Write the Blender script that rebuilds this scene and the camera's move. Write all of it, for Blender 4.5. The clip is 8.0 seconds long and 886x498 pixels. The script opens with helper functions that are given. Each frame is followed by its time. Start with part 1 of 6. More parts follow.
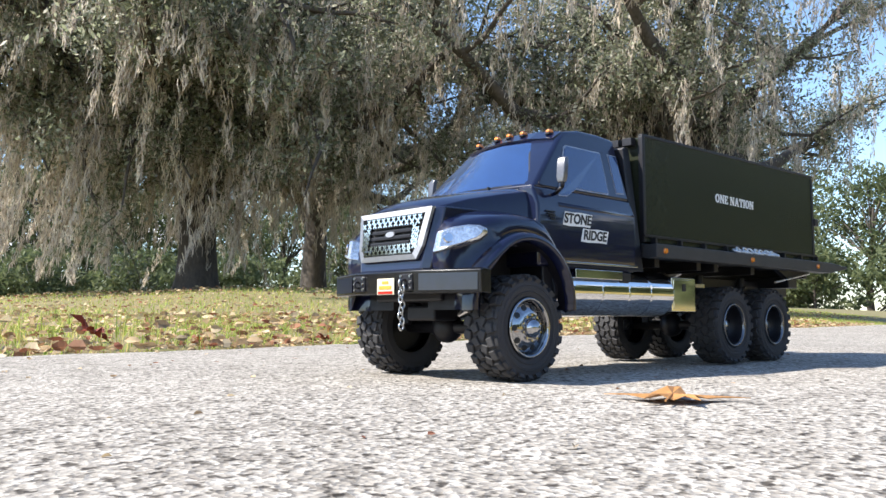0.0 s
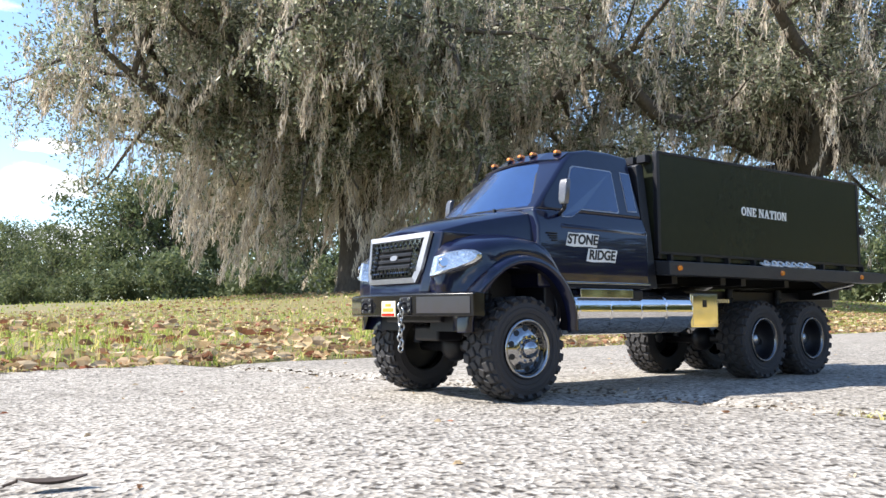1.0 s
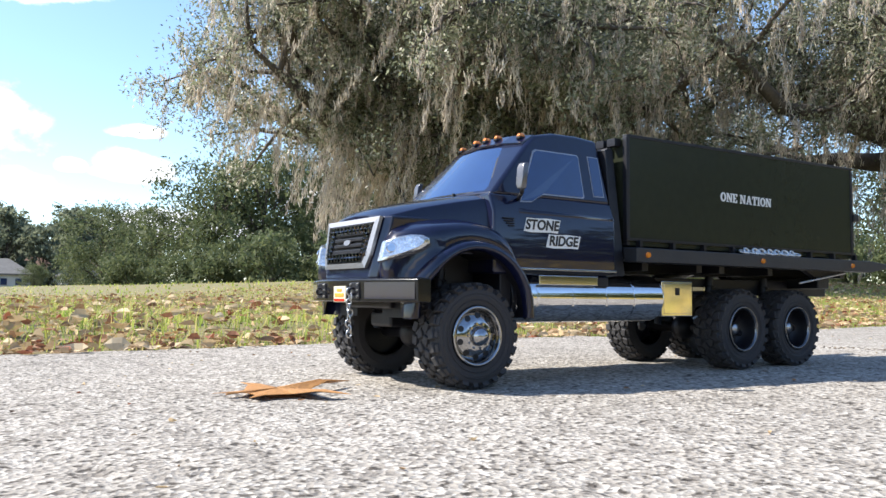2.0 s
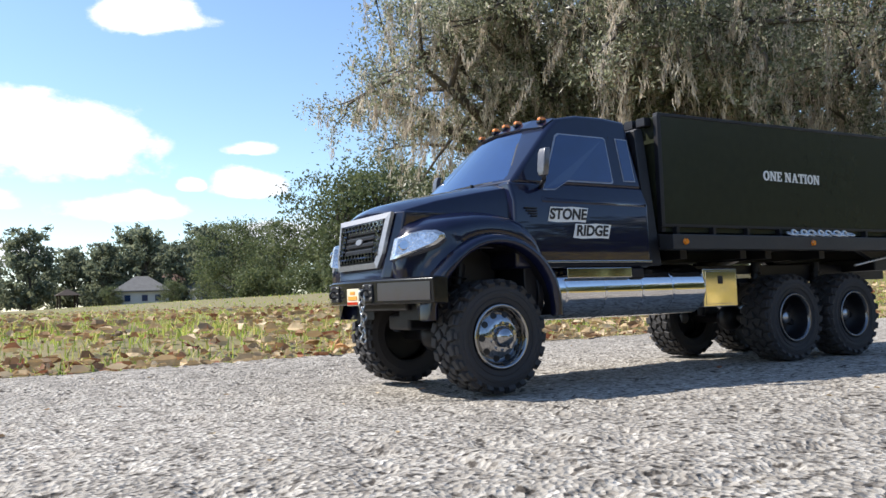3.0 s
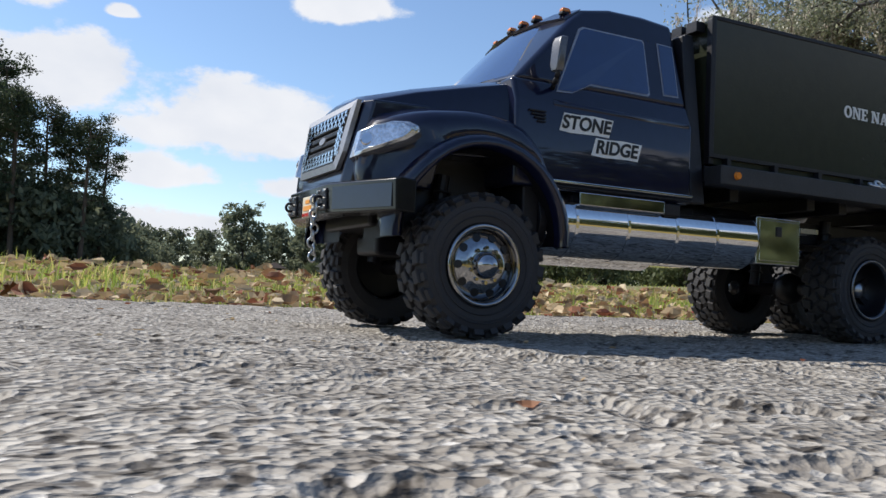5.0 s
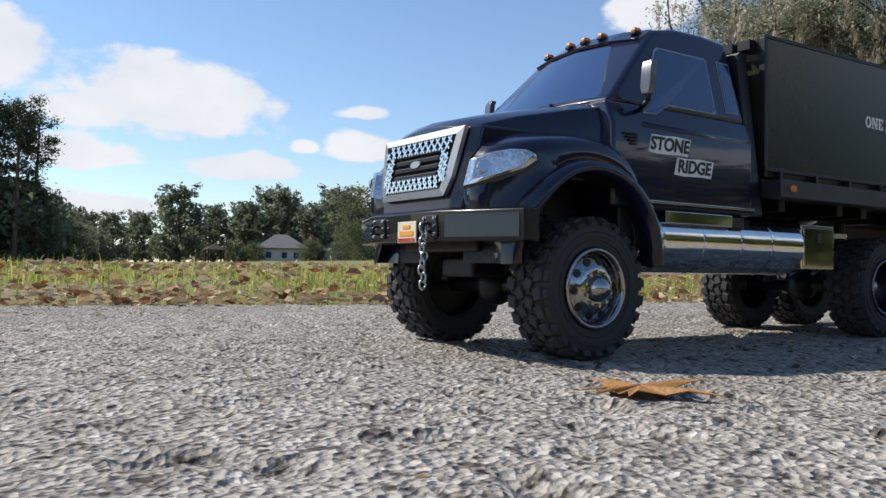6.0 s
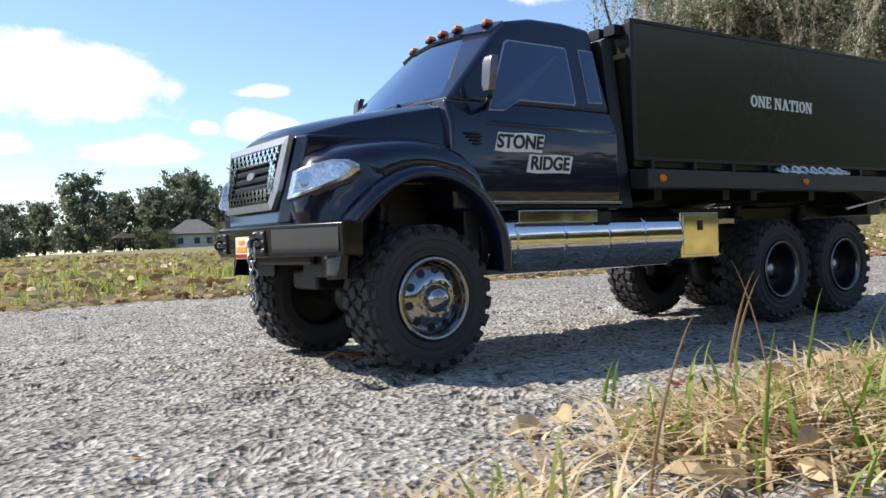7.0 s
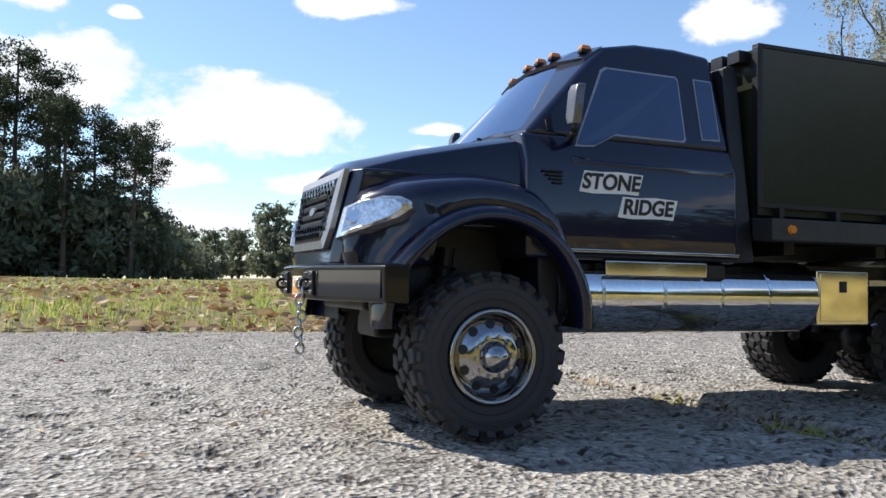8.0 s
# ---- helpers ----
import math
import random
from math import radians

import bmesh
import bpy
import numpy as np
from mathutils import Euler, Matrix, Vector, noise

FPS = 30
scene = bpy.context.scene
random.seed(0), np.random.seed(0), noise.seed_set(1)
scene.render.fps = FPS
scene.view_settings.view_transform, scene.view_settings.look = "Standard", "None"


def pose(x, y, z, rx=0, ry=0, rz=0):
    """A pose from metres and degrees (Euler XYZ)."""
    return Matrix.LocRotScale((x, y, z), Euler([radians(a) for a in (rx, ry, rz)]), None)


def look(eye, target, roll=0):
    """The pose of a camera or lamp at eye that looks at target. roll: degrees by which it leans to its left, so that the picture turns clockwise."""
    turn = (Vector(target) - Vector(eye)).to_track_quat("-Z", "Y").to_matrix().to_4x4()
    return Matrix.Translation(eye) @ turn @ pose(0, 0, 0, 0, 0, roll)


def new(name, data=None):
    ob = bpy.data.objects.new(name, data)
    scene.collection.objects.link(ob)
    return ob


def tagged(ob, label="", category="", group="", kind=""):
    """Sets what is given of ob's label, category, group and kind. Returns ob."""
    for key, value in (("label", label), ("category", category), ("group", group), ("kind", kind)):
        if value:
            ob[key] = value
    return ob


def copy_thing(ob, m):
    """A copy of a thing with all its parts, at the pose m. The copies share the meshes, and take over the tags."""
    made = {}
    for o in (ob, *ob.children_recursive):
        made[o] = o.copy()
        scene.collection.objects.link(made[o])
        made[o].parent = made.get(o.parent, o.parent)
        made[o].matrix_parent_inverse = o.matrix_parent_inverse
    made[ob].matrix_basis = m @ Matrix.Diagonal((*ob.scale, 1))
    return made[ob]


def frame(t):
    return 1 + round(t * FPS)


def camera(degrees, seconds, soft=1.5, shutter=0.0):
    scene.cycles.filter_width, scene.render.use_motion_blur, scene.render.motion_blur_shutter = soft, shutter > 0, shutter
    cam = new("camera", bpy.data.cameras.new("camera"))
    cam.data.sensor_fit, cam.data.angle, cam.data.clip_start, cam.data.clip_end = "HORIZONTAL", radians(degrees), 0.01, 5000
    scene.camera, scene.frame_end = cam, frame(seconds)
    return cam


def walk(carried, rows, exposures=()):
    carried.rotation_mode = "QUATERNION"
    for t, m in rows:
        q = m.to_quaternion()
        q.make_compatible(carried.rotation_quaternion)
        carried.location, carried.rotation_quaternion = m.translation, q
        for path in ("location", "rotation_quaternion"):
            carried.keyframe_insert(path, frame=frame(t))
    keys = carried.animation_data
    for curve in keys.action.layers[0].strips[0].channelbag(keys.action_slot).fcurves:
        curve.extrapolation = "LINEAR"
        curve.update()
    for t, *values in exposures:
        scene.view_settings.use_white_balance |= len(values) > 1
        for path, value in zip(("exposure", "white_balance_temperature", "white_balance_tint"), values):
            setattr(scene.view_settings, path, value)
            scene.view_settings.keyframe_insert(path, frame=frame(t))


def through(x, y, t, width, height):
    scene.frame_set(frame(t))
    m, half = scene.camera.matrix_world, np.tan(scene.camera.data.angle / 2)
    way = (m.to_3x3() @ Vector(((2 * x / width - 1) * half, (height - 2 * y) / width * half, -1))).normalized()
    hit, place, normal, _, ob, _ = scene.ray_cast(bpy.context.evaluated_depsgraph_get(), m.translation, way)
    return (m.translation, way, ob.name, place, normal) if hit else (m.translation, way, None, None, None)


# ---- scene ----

cam = camera(56.46, 8.0, soft=1.5, shutter=0.015)

PATH = [
    (0, pose(-0.7990, -0.5830, 0.0690, 94.801, -0.004, -53.104)),
    (0.5, pose(-1.2796, -0.5580, 0.0780, 94.367, -0.155, -49.172)),
    (1, pose(-1.7503, -0.5241, 0.0952, 94.656, 0.178, -45.688)),
    (1.5, pose(-2.2604, -0.5047, 0.0837, 94.294, 0.368, -43.617)),
    (2, pose(-2.7257, -0.4616, 0.0993, 93.448, -0.459, -40.391)),
    (2.2, pose(-2.9343, -0.4388, 0.0816, 94.745, 0.296, -38.943)),
    (3.3, pose(-4.3686, -0.3598, 0.1002, 92.817, 1.820, -30.559)),
    (3.5, pose(-4.6445, -0.3486, 0.0941, 92.211, 1.396, -29.286)),
    (4, pose(-5.3268, -0.3584, 0.0720, 91.661, 0.379, -25.288)),
    (4.5, pose(-6.0020, -0.3842, 0.0560, 91.865, -2.315, -22.088)),
    (4.7, pose(-6.2950, -0.3991, 0.0355, 93.033, -2.546, -21.004)),
    (5.8, pose(-8.0038, -0.5276, 0.0516, 92.337, -1.615, -22.962)),
    (6, pose(-8.2852, -0.5603, 0.0723, 91.440, -0.806, -25.559)),
    (6.5, pose(-8.9267, -0.6418, 0.0895, 90.751, 0.391, -30.749)),
    (7, pose(-9.5902, -0.7473, 0.1010, 89.672, 1.993, -31.747)),
    (7.5, pose(-10.2524, -0.7483, 0.1196, 91.305, 1.338, -26.180)),
    (8, pose(-10.9420, -0.7430, 0.1079, 92.462, -0.965, -20.361)),
]
TRUCK = [
    (0, pose(0.0000, 0.0000, 0, 0, 0, -9.974)),
    (0.5, pose(-0.5102, 0.0891, 0, 0, 0, -9.786)),
    (1, pose(-1.0051, 0.1712, 0, 0, 0, -8.992)),
    (1.5, pose(-1.5275, 0.2501, 0, 0, 0, -8.109)),
    (2, pose(-2.0966, 0.3216, 0, 0, 0, -6.143)),
    (2.5, pose(-2.7323, 0.3777, 0, 0, 0, -3.944)),
    (3, pose(-3.4472, 0.4122, 0, 0, 0, -1.625)),
    (3.5, pose(-4.2195, 0.4193, 0, 0, 0, 0.500)),
    (4, pose(-5.0082, 0.3997, 0, 0, 0, 2.338)),
    (4.5, pose(-5.7711, 0.3565, 0, 0, 0, 4.151)),
    (5, pose(-6.5067, 0.2916, 0, 0, 0, 5.919)),
    (5.5, pose(-7.2156, 0.2078, 0, 0, 0, 7.551)),
    (6, pose(-7.9025, 0.1077, 0, 0, 0, 9.030)),
    (6.5, pose(-8.5801, -0.0023, 0, 0, 0, 8.820)),
    (7, pose(-9.2636, -0.0755, 0, 0, 0, 3.061)),
    (7.5, pose(-9.9853, -0.0882, 0, 0, 0, 1.544)),
    (8, pose(-10.7155, -0.1022, 0, 0, 0, 2.566)),
]
ROLLED = [0.0000, 0.5179, 1.0196, 1.5479, 2.1215, 2.7597, 3.4755, 4.2479, 5.0368, 5.8010, 6.5395, 7.2534, 7.9475, 8.6340, 9.3218, 10.0442, 10.7745]

walk(cam, PATH, [(0, 1.1), (1.5, 1.05), (2.2, 0.92), (3.3, 0.48), (3.5, 0.42), (4.7, 0.12), (5.8, 0.10), (6.5, 0.20), (7.0, 0.48), (8, 0.42)])

# ---- light ----
SUN_WAY = Vector((-0.74, 0.67, 1.0)).normalized()
SUN_EL = math.asin(SUN_WAY.z)
SUN_AZ = math.atan2(SUN_WAY.x, SUN_WAY.y)

sun = new("sun", bpy.data.lights.new("sun", "SUN"))
sun.data.energy, sun.data.angle, sun.data.color = 5.0, radians(0.55), (1.0, 0.95, 0.87)
sun.matrix_basis = look(SUN_WAY * 50, (0, 0, 0))


def sky_world():
    """A clear sky with fair-weather cumulus low over the horizon."""
    w = bpy.data.worlds.new("sky")
    w.use_nodes = True
    n, l = w.node_tree.nodes, w.node_tree.links
    n.clear()
    out = n.new("ShaderNodeOutputWorld")
    sky = n.new("ShaderNodeTexSky")
    sky.sky_type, sky.sun_disc = "NISHITA", False
    sky.sun_elevation, sky.sun_rotation = SUN_EL, SUN_AZ
    sky.air_density, sky.dust_density, sky.ozone_density = 1.0, 0.25, 2.0
    tc = n.new("ShaderNodeTexCoord")
    blobs = None

    def sub(op, a, b=None):
        m = n.new("ShaderNodeMath")
        m.operation = op
        for i, v in enumerate((a, b)):
            if v is None:
                continue
            if hasattr(v, "links"):
                l.new(v, m.inputs[i])
            else:
                m.inputs[i].default_value = v
        return m.outputs[0]

    sep = n.new("ShaderNodeSeparateXYZ")
    l.new(tc.outputs["Generated"], sep.inputs[0])
    az = sub("MULTIPLY", sub("ARCTAN2", sep.outputs[0], sep.outputs[1]), 57.2958)
    el = sub("MULTIPLY", sub("ARCSINE", sep.outputs[2]), 57.2958)
    for a, e, ra, re in CLOUDS:
        da = sub("DIVIDE", sub("SUBTRACT", az, a), ra)
        # flat bases: the lower half is squeezed
        de0 = sub("SUBTRACT", el, e)
        de = sub("DIVIDE", sub("MAXIMUM", de0, sub("MULTIPLY", de0, -2.0)), re)
        d = sub("SQRT", sub("ADD", sub("MULTIPLY", da, da), sub("MULTIPLY", de, de)))
        v = sub("SUBTRACT", 1.0, d)
        blobs = v if blobs is None else sub("MAXIMUM", blobs, v)
    mp = n.new("ShaderNodeMapping")
    mp.inputs["Scale"].default_value = (1, 1, 1.7)
    l.new(tc.outputs["Generated"], mp.inputs[0])
    tex = n.new("ShaderNodeTexNoise")
    tex.inputs["Scale"].default_value, tex.inputs["Detail"].default_value, tex.inputs["Roughness"].default_value = 13.0, 9.0, 0.6
    l.new(mp.outputs[0], tex.inputs["Vector"])
    puff = sub("ADD", sub("MULTIPLY", blobs, 1.65), sub("MULTIPLY", sub("SUBTRACT", tex.outputs["Fac"], 0.5), 2.6))
    ramp = n.new("ShaderNodeMapRange")
    ramp.interpolation_type = "SMOOTHSTEP"
    ramp.inputs["From Min"].default_value, ramp.inputs["From Max"].default_value = 0.12, 0.62
    l.new(puff, ramp.inputs["Value"])
    shade = n.new("ShaderNodeTexNoise")
    shade.inputs["Scale"].default_value, shade.inputs["Detail"].default_value = 9.0, 5.0
    l.new(mp.outputs[0], shade.inputs["Vector"])
    grey = n.new("ShaderNodeMix")
    grey.data_type = "RGBA"
    grey.inputs[6].default_value, grey.inputs[7].default_value = (4.6, 5.0, 5.8, 1), (7.2, 7.2, 7.3, 1)
    l.new(shade.outputs["Fac"], grey.inputs[0])
    mix = n.new("ShaderNodeMix")
    mix.data_type = "RGBA"
    l.new(ramp.outputs[0], mix.inputs[0])
    tint = n.new("ShaderNodeMix")
    tint.data_type, tint.blend_type = "RGBA", "MULTIPLY"
    tint.inputs[0].default_value = 1.0
    tint.inputs[7].default_value = SKY_TINT
    l.new(sky.outputs[0], tint.inputs[6])
    l.new(tint.outputs[2], mix.inputs[6])
    l.new(grey.outputs[2], mix.inputs[7])
    bg = n.new("ShaderNodeBackground")
    bg.inputs["Strength"].default_value = 0.13
    l.new(mix.outputs[2], bg.inputs["Color"])
    l.new(bg.outputs[0], out.inputs[0])
    scene.world = w


# clouds: azimuth east of north, height, half width and half height, in degrees
CLOUDS = [(6.4, 10.3, 9.8, 4.2), (-5.0, 12.2, 5.5, 4.0), (20.0, 10.6, 2.4, 0.9), (12.0, 6.4, 5.5, 1.4), (1.0, 6.9, 4.5, 1.7), (19.5, 8.0, 3.2, 1.6), (16.0, 8.1, 1.2, 0.8),
          (0.0, 3.4, 9.0, 1.6), (13.4, 18.8, 4.4, 2.4), (39.8, 16.8, 4.2, 2.6), (-7.0, 17.5, 3.6, 3.0), (-1.2, 16.8, 1.3, 0.7), (34.0, 6.0, 6.0, 2.6), (24.0, 4.4, 8.0, 1.8),
          (-40.0, 12.0, 14.0, 6.0), (120.0, 14.0, 20.0, 6.0), (190.0, 12.0, 18.0, 6.0), (-110.0, 15.0, 20.0, 7.0)]
SKY_TINT = (1.0, 1.05, 1.12, 1)
sky_world()

# ---- materials ----


def mat(name, colour, rough=0.6, metal=0.0, vary=0.0, scale=20.0, second=None, bump=0.0, bump_scale=200.0, per="", coat=0.0, spread=0.0, through=0.0, stretch=(1, 1, 1), spec=0.5):
    """A principled material whose colour runs between two tones at two scales, with a fine relief. per: 'island' or 'object' shifts it piece by piece."""
    m = bpy.data.materials.new(name)
    m.use_nodes = True
    n, l = m.node_tree.nodes, m.node_tree.links
    b = n["Principled BSDF"]
    b.inputs["Roughness"].default_value, b.inputs["Metallic"].default_value = rough, metal
    b.inputs["Coat Weight"].default_value, b.inputs["Coat Roughness"].default_value = coat, 0.04
    b.inputs["Specular IOR Level"].default_value = spec
    base = (*colour, 1)
    second = (*(second or tuple(c * (1 - vary) for c in colour)), 1)
    tc = n.new("ShaderNodeTexCoord")
    mp = n.new("ShaderNodeMapping")
    mp.inputs["Scale"].default_value = stretch
    l.new(tc.outputs["Object"], mp.inputs[0])
    big = n.new("ShaderNodeTexNoise")
    big.inputs["Scale"].default_value, big.inputs["Detail"].default_value = scale, 8
    fine = n.new("ShaderNodeTexNoise")
    fine.inputs["Scale"].default_value, fine.inputs["Detail"].default_value = scale * 9, 4
    for t in (big, fine):
        l.new(mp.outputs[0], t.inputs["Vector"])
    add = n.new("ShaderNodeMath")
    add.operation = "ADD"
    l.new(big.outputs["Fac"], add.inputs[0])
    l.new(fine.outputs["Fac"], add.inputs[1])
    rng = n.new("ShaderNodeMapRange")
    rng.inputs["From Min"].default_value, rng.inputs["From Max"].default_value = 0.72, 1.28
    l.new(add.outputs[0], rng.inputs["Value"])
    mix = n.new("ShaderNodeMix")
    mix.data_type = "RGBA"
    mix.inputs[6].default_value, mix.inputs[7].default_value = base, second
    l.new(rng.outputs[0], mix.inputs[0])
    colour_out = mix.outputs[2]
    if per:
        src = n.new("ShaderNodeNewGeometry").outputs["Random Per Island"] if per == "island" else n.new("ShaderNodeObjectInfo").outputs["Random"]
        hsv = n.new("ShaderNodeHueSaturation")
        for socket, lo, hi in (("Value", 1 - spread, 1 + spread), ("Hue", 0.5 - spread * 0.05, 0.5 + spread * 0.05)):
            r = n.new("ShaderNodeMapRange")
            r.inputs["To Min"].default_value, r.inputs["To Max"].default_value = lo, hi
            l.new(src, r.inputs["Value"])
            l.new(r.outputs[0], hsv.inputs[socket])
        l.new(colour_out, hsv.inputs["Color"])
        colour_out = hsv.outputs[0]
    l.new(colour_out, b.inputs["Base Color"])
    if rough > 0.02:
        rr = n.new("ShaderNodeMapRange")
        rr.inputs["To Min"].default_value, rr.inputs["To Max"].default_value = rough * 0.85, min(1, rough * 1.15)
        l.new(big.outputs["Fac"], rr.inputs["Value"])
        l.new(rr.outputs[0], b.inputs["Roughness"])
    if bump:
        bt = n.new("ShaderNodeTexNoise")
        bt.inputs["Scale"].default_value, bt.inputs["Detail"].default_value = bump_scale, 5
        l.new(mp.outputs[0], bt.inputs["Vector"])
        bp = n.new("ShaderNodeBump")
        bp.inputs["Strength"].default_value, bp.inputs["Distance"].default_value = bump, 0.002
        l.new(bt.outputs["Fac"], bp.inputs["Height"])
        l.new(bp.outputs[0], b.inputs["Normal"])
    if through:
        tr = n.new("ShaderNodeBsdfTranslucent")
        l.new(colour_out, tr.inputs["Color"])
        ms = n.new("ShaderNodeMixShader")
        ms.inputs[0].default_value = through
        l.new(b.outputs[0], ms.inputs[1])
        l.new(tr.outputs[0], ms.inputs[2])
        l.new(ms.outputs[0], n["Material Output"].inputs[0])
    return m


def leaf_ramp(name, stops, rough=0.7, through=0.25):
    """Colours picked island by island from a ramp, for scattered leaves and blades."""
    m = bpy.data.materials.new(name)
    m.use_nodes = True
    n, l = m.node_tree.nodes, m.node_tree.links
    b = n["Principled BSDF"]
    b.inputs["Roughness"].default_value = rough
    b.inputs["Specular IOR Level"].default_value = 0.3
    geo = n.new("ShaderNodeNewGeometry")
    ramp = n.new("ShaderNodeValToRGB")
    while len(ramp.color_ramp.elements) < len(stops):
        ramp.color_ramp.elements.new(0.5)
    for el, (p, c) in zip(ramp.color_ramp.elements, stops):
        el.position, el.color = p, (*c, 1)
    l.new(geo.outputs["Random Per Island"], ramp.inputs[0])
    tc = n.new("ShaderNodeTexCoord")
    no = n.new("ShaderNodeTexNoise")
    no.inputs["Scale"].default_value, no.inputs["Detail"].default_value = 40, 3
    l.new(tc.outputs["Object"], no.inputs["Vector"])
    hsv = n.new("ShaderNodeHueSaturation")
    r = n.new("ShaderNodeMapRange")
    r.inputs["To Min"].default_value, r.inputs["To Max"].default_value = 0.7, 1.3
    l.new(no.outputs["Fac"], r.inputs["Value"])
    l.new(r.outputs[0], hsv.inputs["Value"])
    l.new(ramp.outputs[0], hsv.inputs["Color"])
    l.new(hsv.outputs[0], b.inputs["Base Color"])
    tr = n.new("ShaderNodeBsdfTranslucent")
    l.new(hsv.outputs[0], tr.inputs["Color"])
    ms = n.new("ShaderNodeMixShader")
    ms.inputs[0].default_value = through
    l.new(b.outputs[0], ms.inputs[1])
    l.new(tr.outputs[0], ms.inputs[2])
    l.new(ms.outputs[0], n["Material Output"].inputs[0])
    return m


def concrete_mat():
    """Weathered concrete with exposed stones and dark pits."""
    m = bpy.data.materials.new("concrete")
    m.use_nodes = True
    n, l = m.node_tree.nodes, m.node_tree.links
    b = n["Principled BSDF"]
    b.inputs["Roughness"].default_value = 0.9
    b.inputs["Specular IOR Level"].default_value = 0.25
    tc = n.new("ShaderNodeTexCoord")

    def tex(kind, scale, detail=6.0):
        t = n.new(kind)
        t.inputs["Scale"].default_value = scale
        if kind == "ShaderNodeTexNoise":
            t.inputs["Detail"].default_value = detail
        l.new(tc.outputs["Object"], t.inputs["Vector"])
        return t

    def ramp(src, stops):
        r = n.new("ShaderNodeValToRGB")
        while len(r.color_ramp.elements) < len(stops):
            r.color_ramp.elements.new(0.5)
        for el, (p, c) in zip(r.color_ramp.elements, stops):
            el.position, el.color = p, (*c, 1)
        l.new(src, r.inputs[0])
        return r.outputs[0]

    def mul(a, c, f=1.0):
        x = n.new("ShaderNodeMix")
        x.data_type, x.blend_type = "RGBA", "MULTIPLY"
        x.inputs[0].default_value = f
        l.new(a, x.inputs[6])
        l.new(c, x.inputs[7])
        return x.outputs[2]

    stones = tex("ShaderNodeTexVoronoi", 230.0)
    cell = ramp(stones.outputs["Color"], [(0.0, (0.12, 0.104, 0.090)), (0.25, (0.295, 0.268, 0.235)), (0.6, (0.415, 0.384, 0.343)), (0.85, (0.515, 0.483, 0.437)), (1.0, (0.70, 0.665, 0.62))])
    wide = ramp(tex("ShaderNodeTexNoise", 1.6).outputs["Fac"], [(0.3, (0.80, 0.79, 0.77)), (0.7, (1.05, 1.04, 1.02))])
    blot = ramp(tex("ShaderNodeTexNoise", 22.0).outputs["Fac"], [(0.32, (0.74, 0.73, 0.72)), (0.55, (1, 1, 1))])
    pits = ramp(tex("ShaderNodeTexNoise", 120.0, 4.0).outputs["Fac"], [(0.36, (0.20, 0.185, 0.175)), (0.46, (1, 1, 1))])
    l.new(mul(mul(mul(cell, wide), blot), pits), b.inputs["Base Color"])
    h1 = n.new("ShaderNodeMath")
    h1.operation = "ADD"
    l.new(tex("ShaderNodeTexNoise", 210.0, 6.0).outputs["Fac"], h1.inputs[0])
    l.new(stones.outputs["Distance"], h1.inputs[1])
    bp = n.new("ShaderNodeBump")
    bp.inputs["Strength"].default_value = 1.0
    # the stones stand out more where the path is less worn
    along = n.new("ShaderNodeSeparateXYZ")
    l.new(tc.outputs["Object"], along.inputs[0])
    worn = n.new("ShaderNodeMapRange")
    worn.inputs["From Min"].default_value, worn.inputs["From Max"].default_value = -5.0, -2.5
    worn.inputs["To Min"].default_value, worn.inputs["To Max"].default_value = 0.0036, 0.0017
    l.new(along.outputs[0], worn.inputs["Value"])
    l.new(worn.outputs[0], bp.inputs["Distance"])
    l.new(h1.outputs[0], bp.inputs["Height"])
    l.new(bp.outputs[0], b.inputs["Normal"])
    return m


def glass_mat(name, tone):
    """Dark tinted plastic glazing; the tone also carries the mirrored sky."""
    return mat(name, tone, rough=0.03, coat=1.0, vary=0.2, scale=6)


CONCRETE = concrete_mat()
SOIL = mat("verge_soil", (0.22, 0.165, 0.08), 0.95, vary=0.5, scale=3, second=(0.15, 0.15, 0.05), bump=1.0, bump_scale=60)
PAINT = mat("black_gloss_paint", (0.006, 0.008, 0.030), 0.30, coat=1.0, vary=0.3, scale=14, spec=0.12)
TRIM = mat("black_satin_plastic", (0.012, 0.0115, 0.015), 0.42, vary=0.4, scale=30, bump=0.15, bump_scale=600, spec=0.35)
PANEL = mat("dark_olive_panel", (0.026, 0.030, 0.019), 0.24, vary=0.25, scale=9, bump=0.05, bump_scale=260, spec=0.35)
RUBBER = mat("tyre_rubber", (0.028, 0.026, 0.030), 0.72, vary=0.45, scale=35, second=(0.035, 0.033, 0.031), bump=0.3, bump_scale=900)
CHROME = mat("chrome", (0.72, 0.72, 0.73), 0.06, 1.0, vary=0.12, scale=30)
# wheel chrome darkened in its colour for the truck's shaded side
RIM_CHROME = mat("shaded_rim_chrome", (0.44, 0.44, 0.45), 0.10, 1.0, vary=0.35, scale=50)
STEEL = mat("bright_steel", (0.55, 0.55, 0.55), 0.28, 1.0, vary=0.3, scale=60)
# the blue in this base colour stands in for reflected sky
GLASS = glass_mat("sky_tinted_glazing", (0.014, 0.040, 0.13))
LENS = mat("clear_lamp_plastic", (0.74, 0.76, 0.78), 0.16, 0.85, coat=1.0, vary=0.55, scale=45, bump=0.35, bump_scale=120)
AMBER = mat("amber_lamp_plastic", (0.90, 0.27, 0.025), 0.25, coat=0.6, vary=0.3, scale=80)
REDLAMP = mat("red_lamp_plastic", (0.5, 0.02, 0.01), 0.25, coat=0.6, vary=0.3, scale=80)
DECAL = mat("white_decal", (0.82, 0.82, 0.80), 0.5, vary=0.12, scale=90)
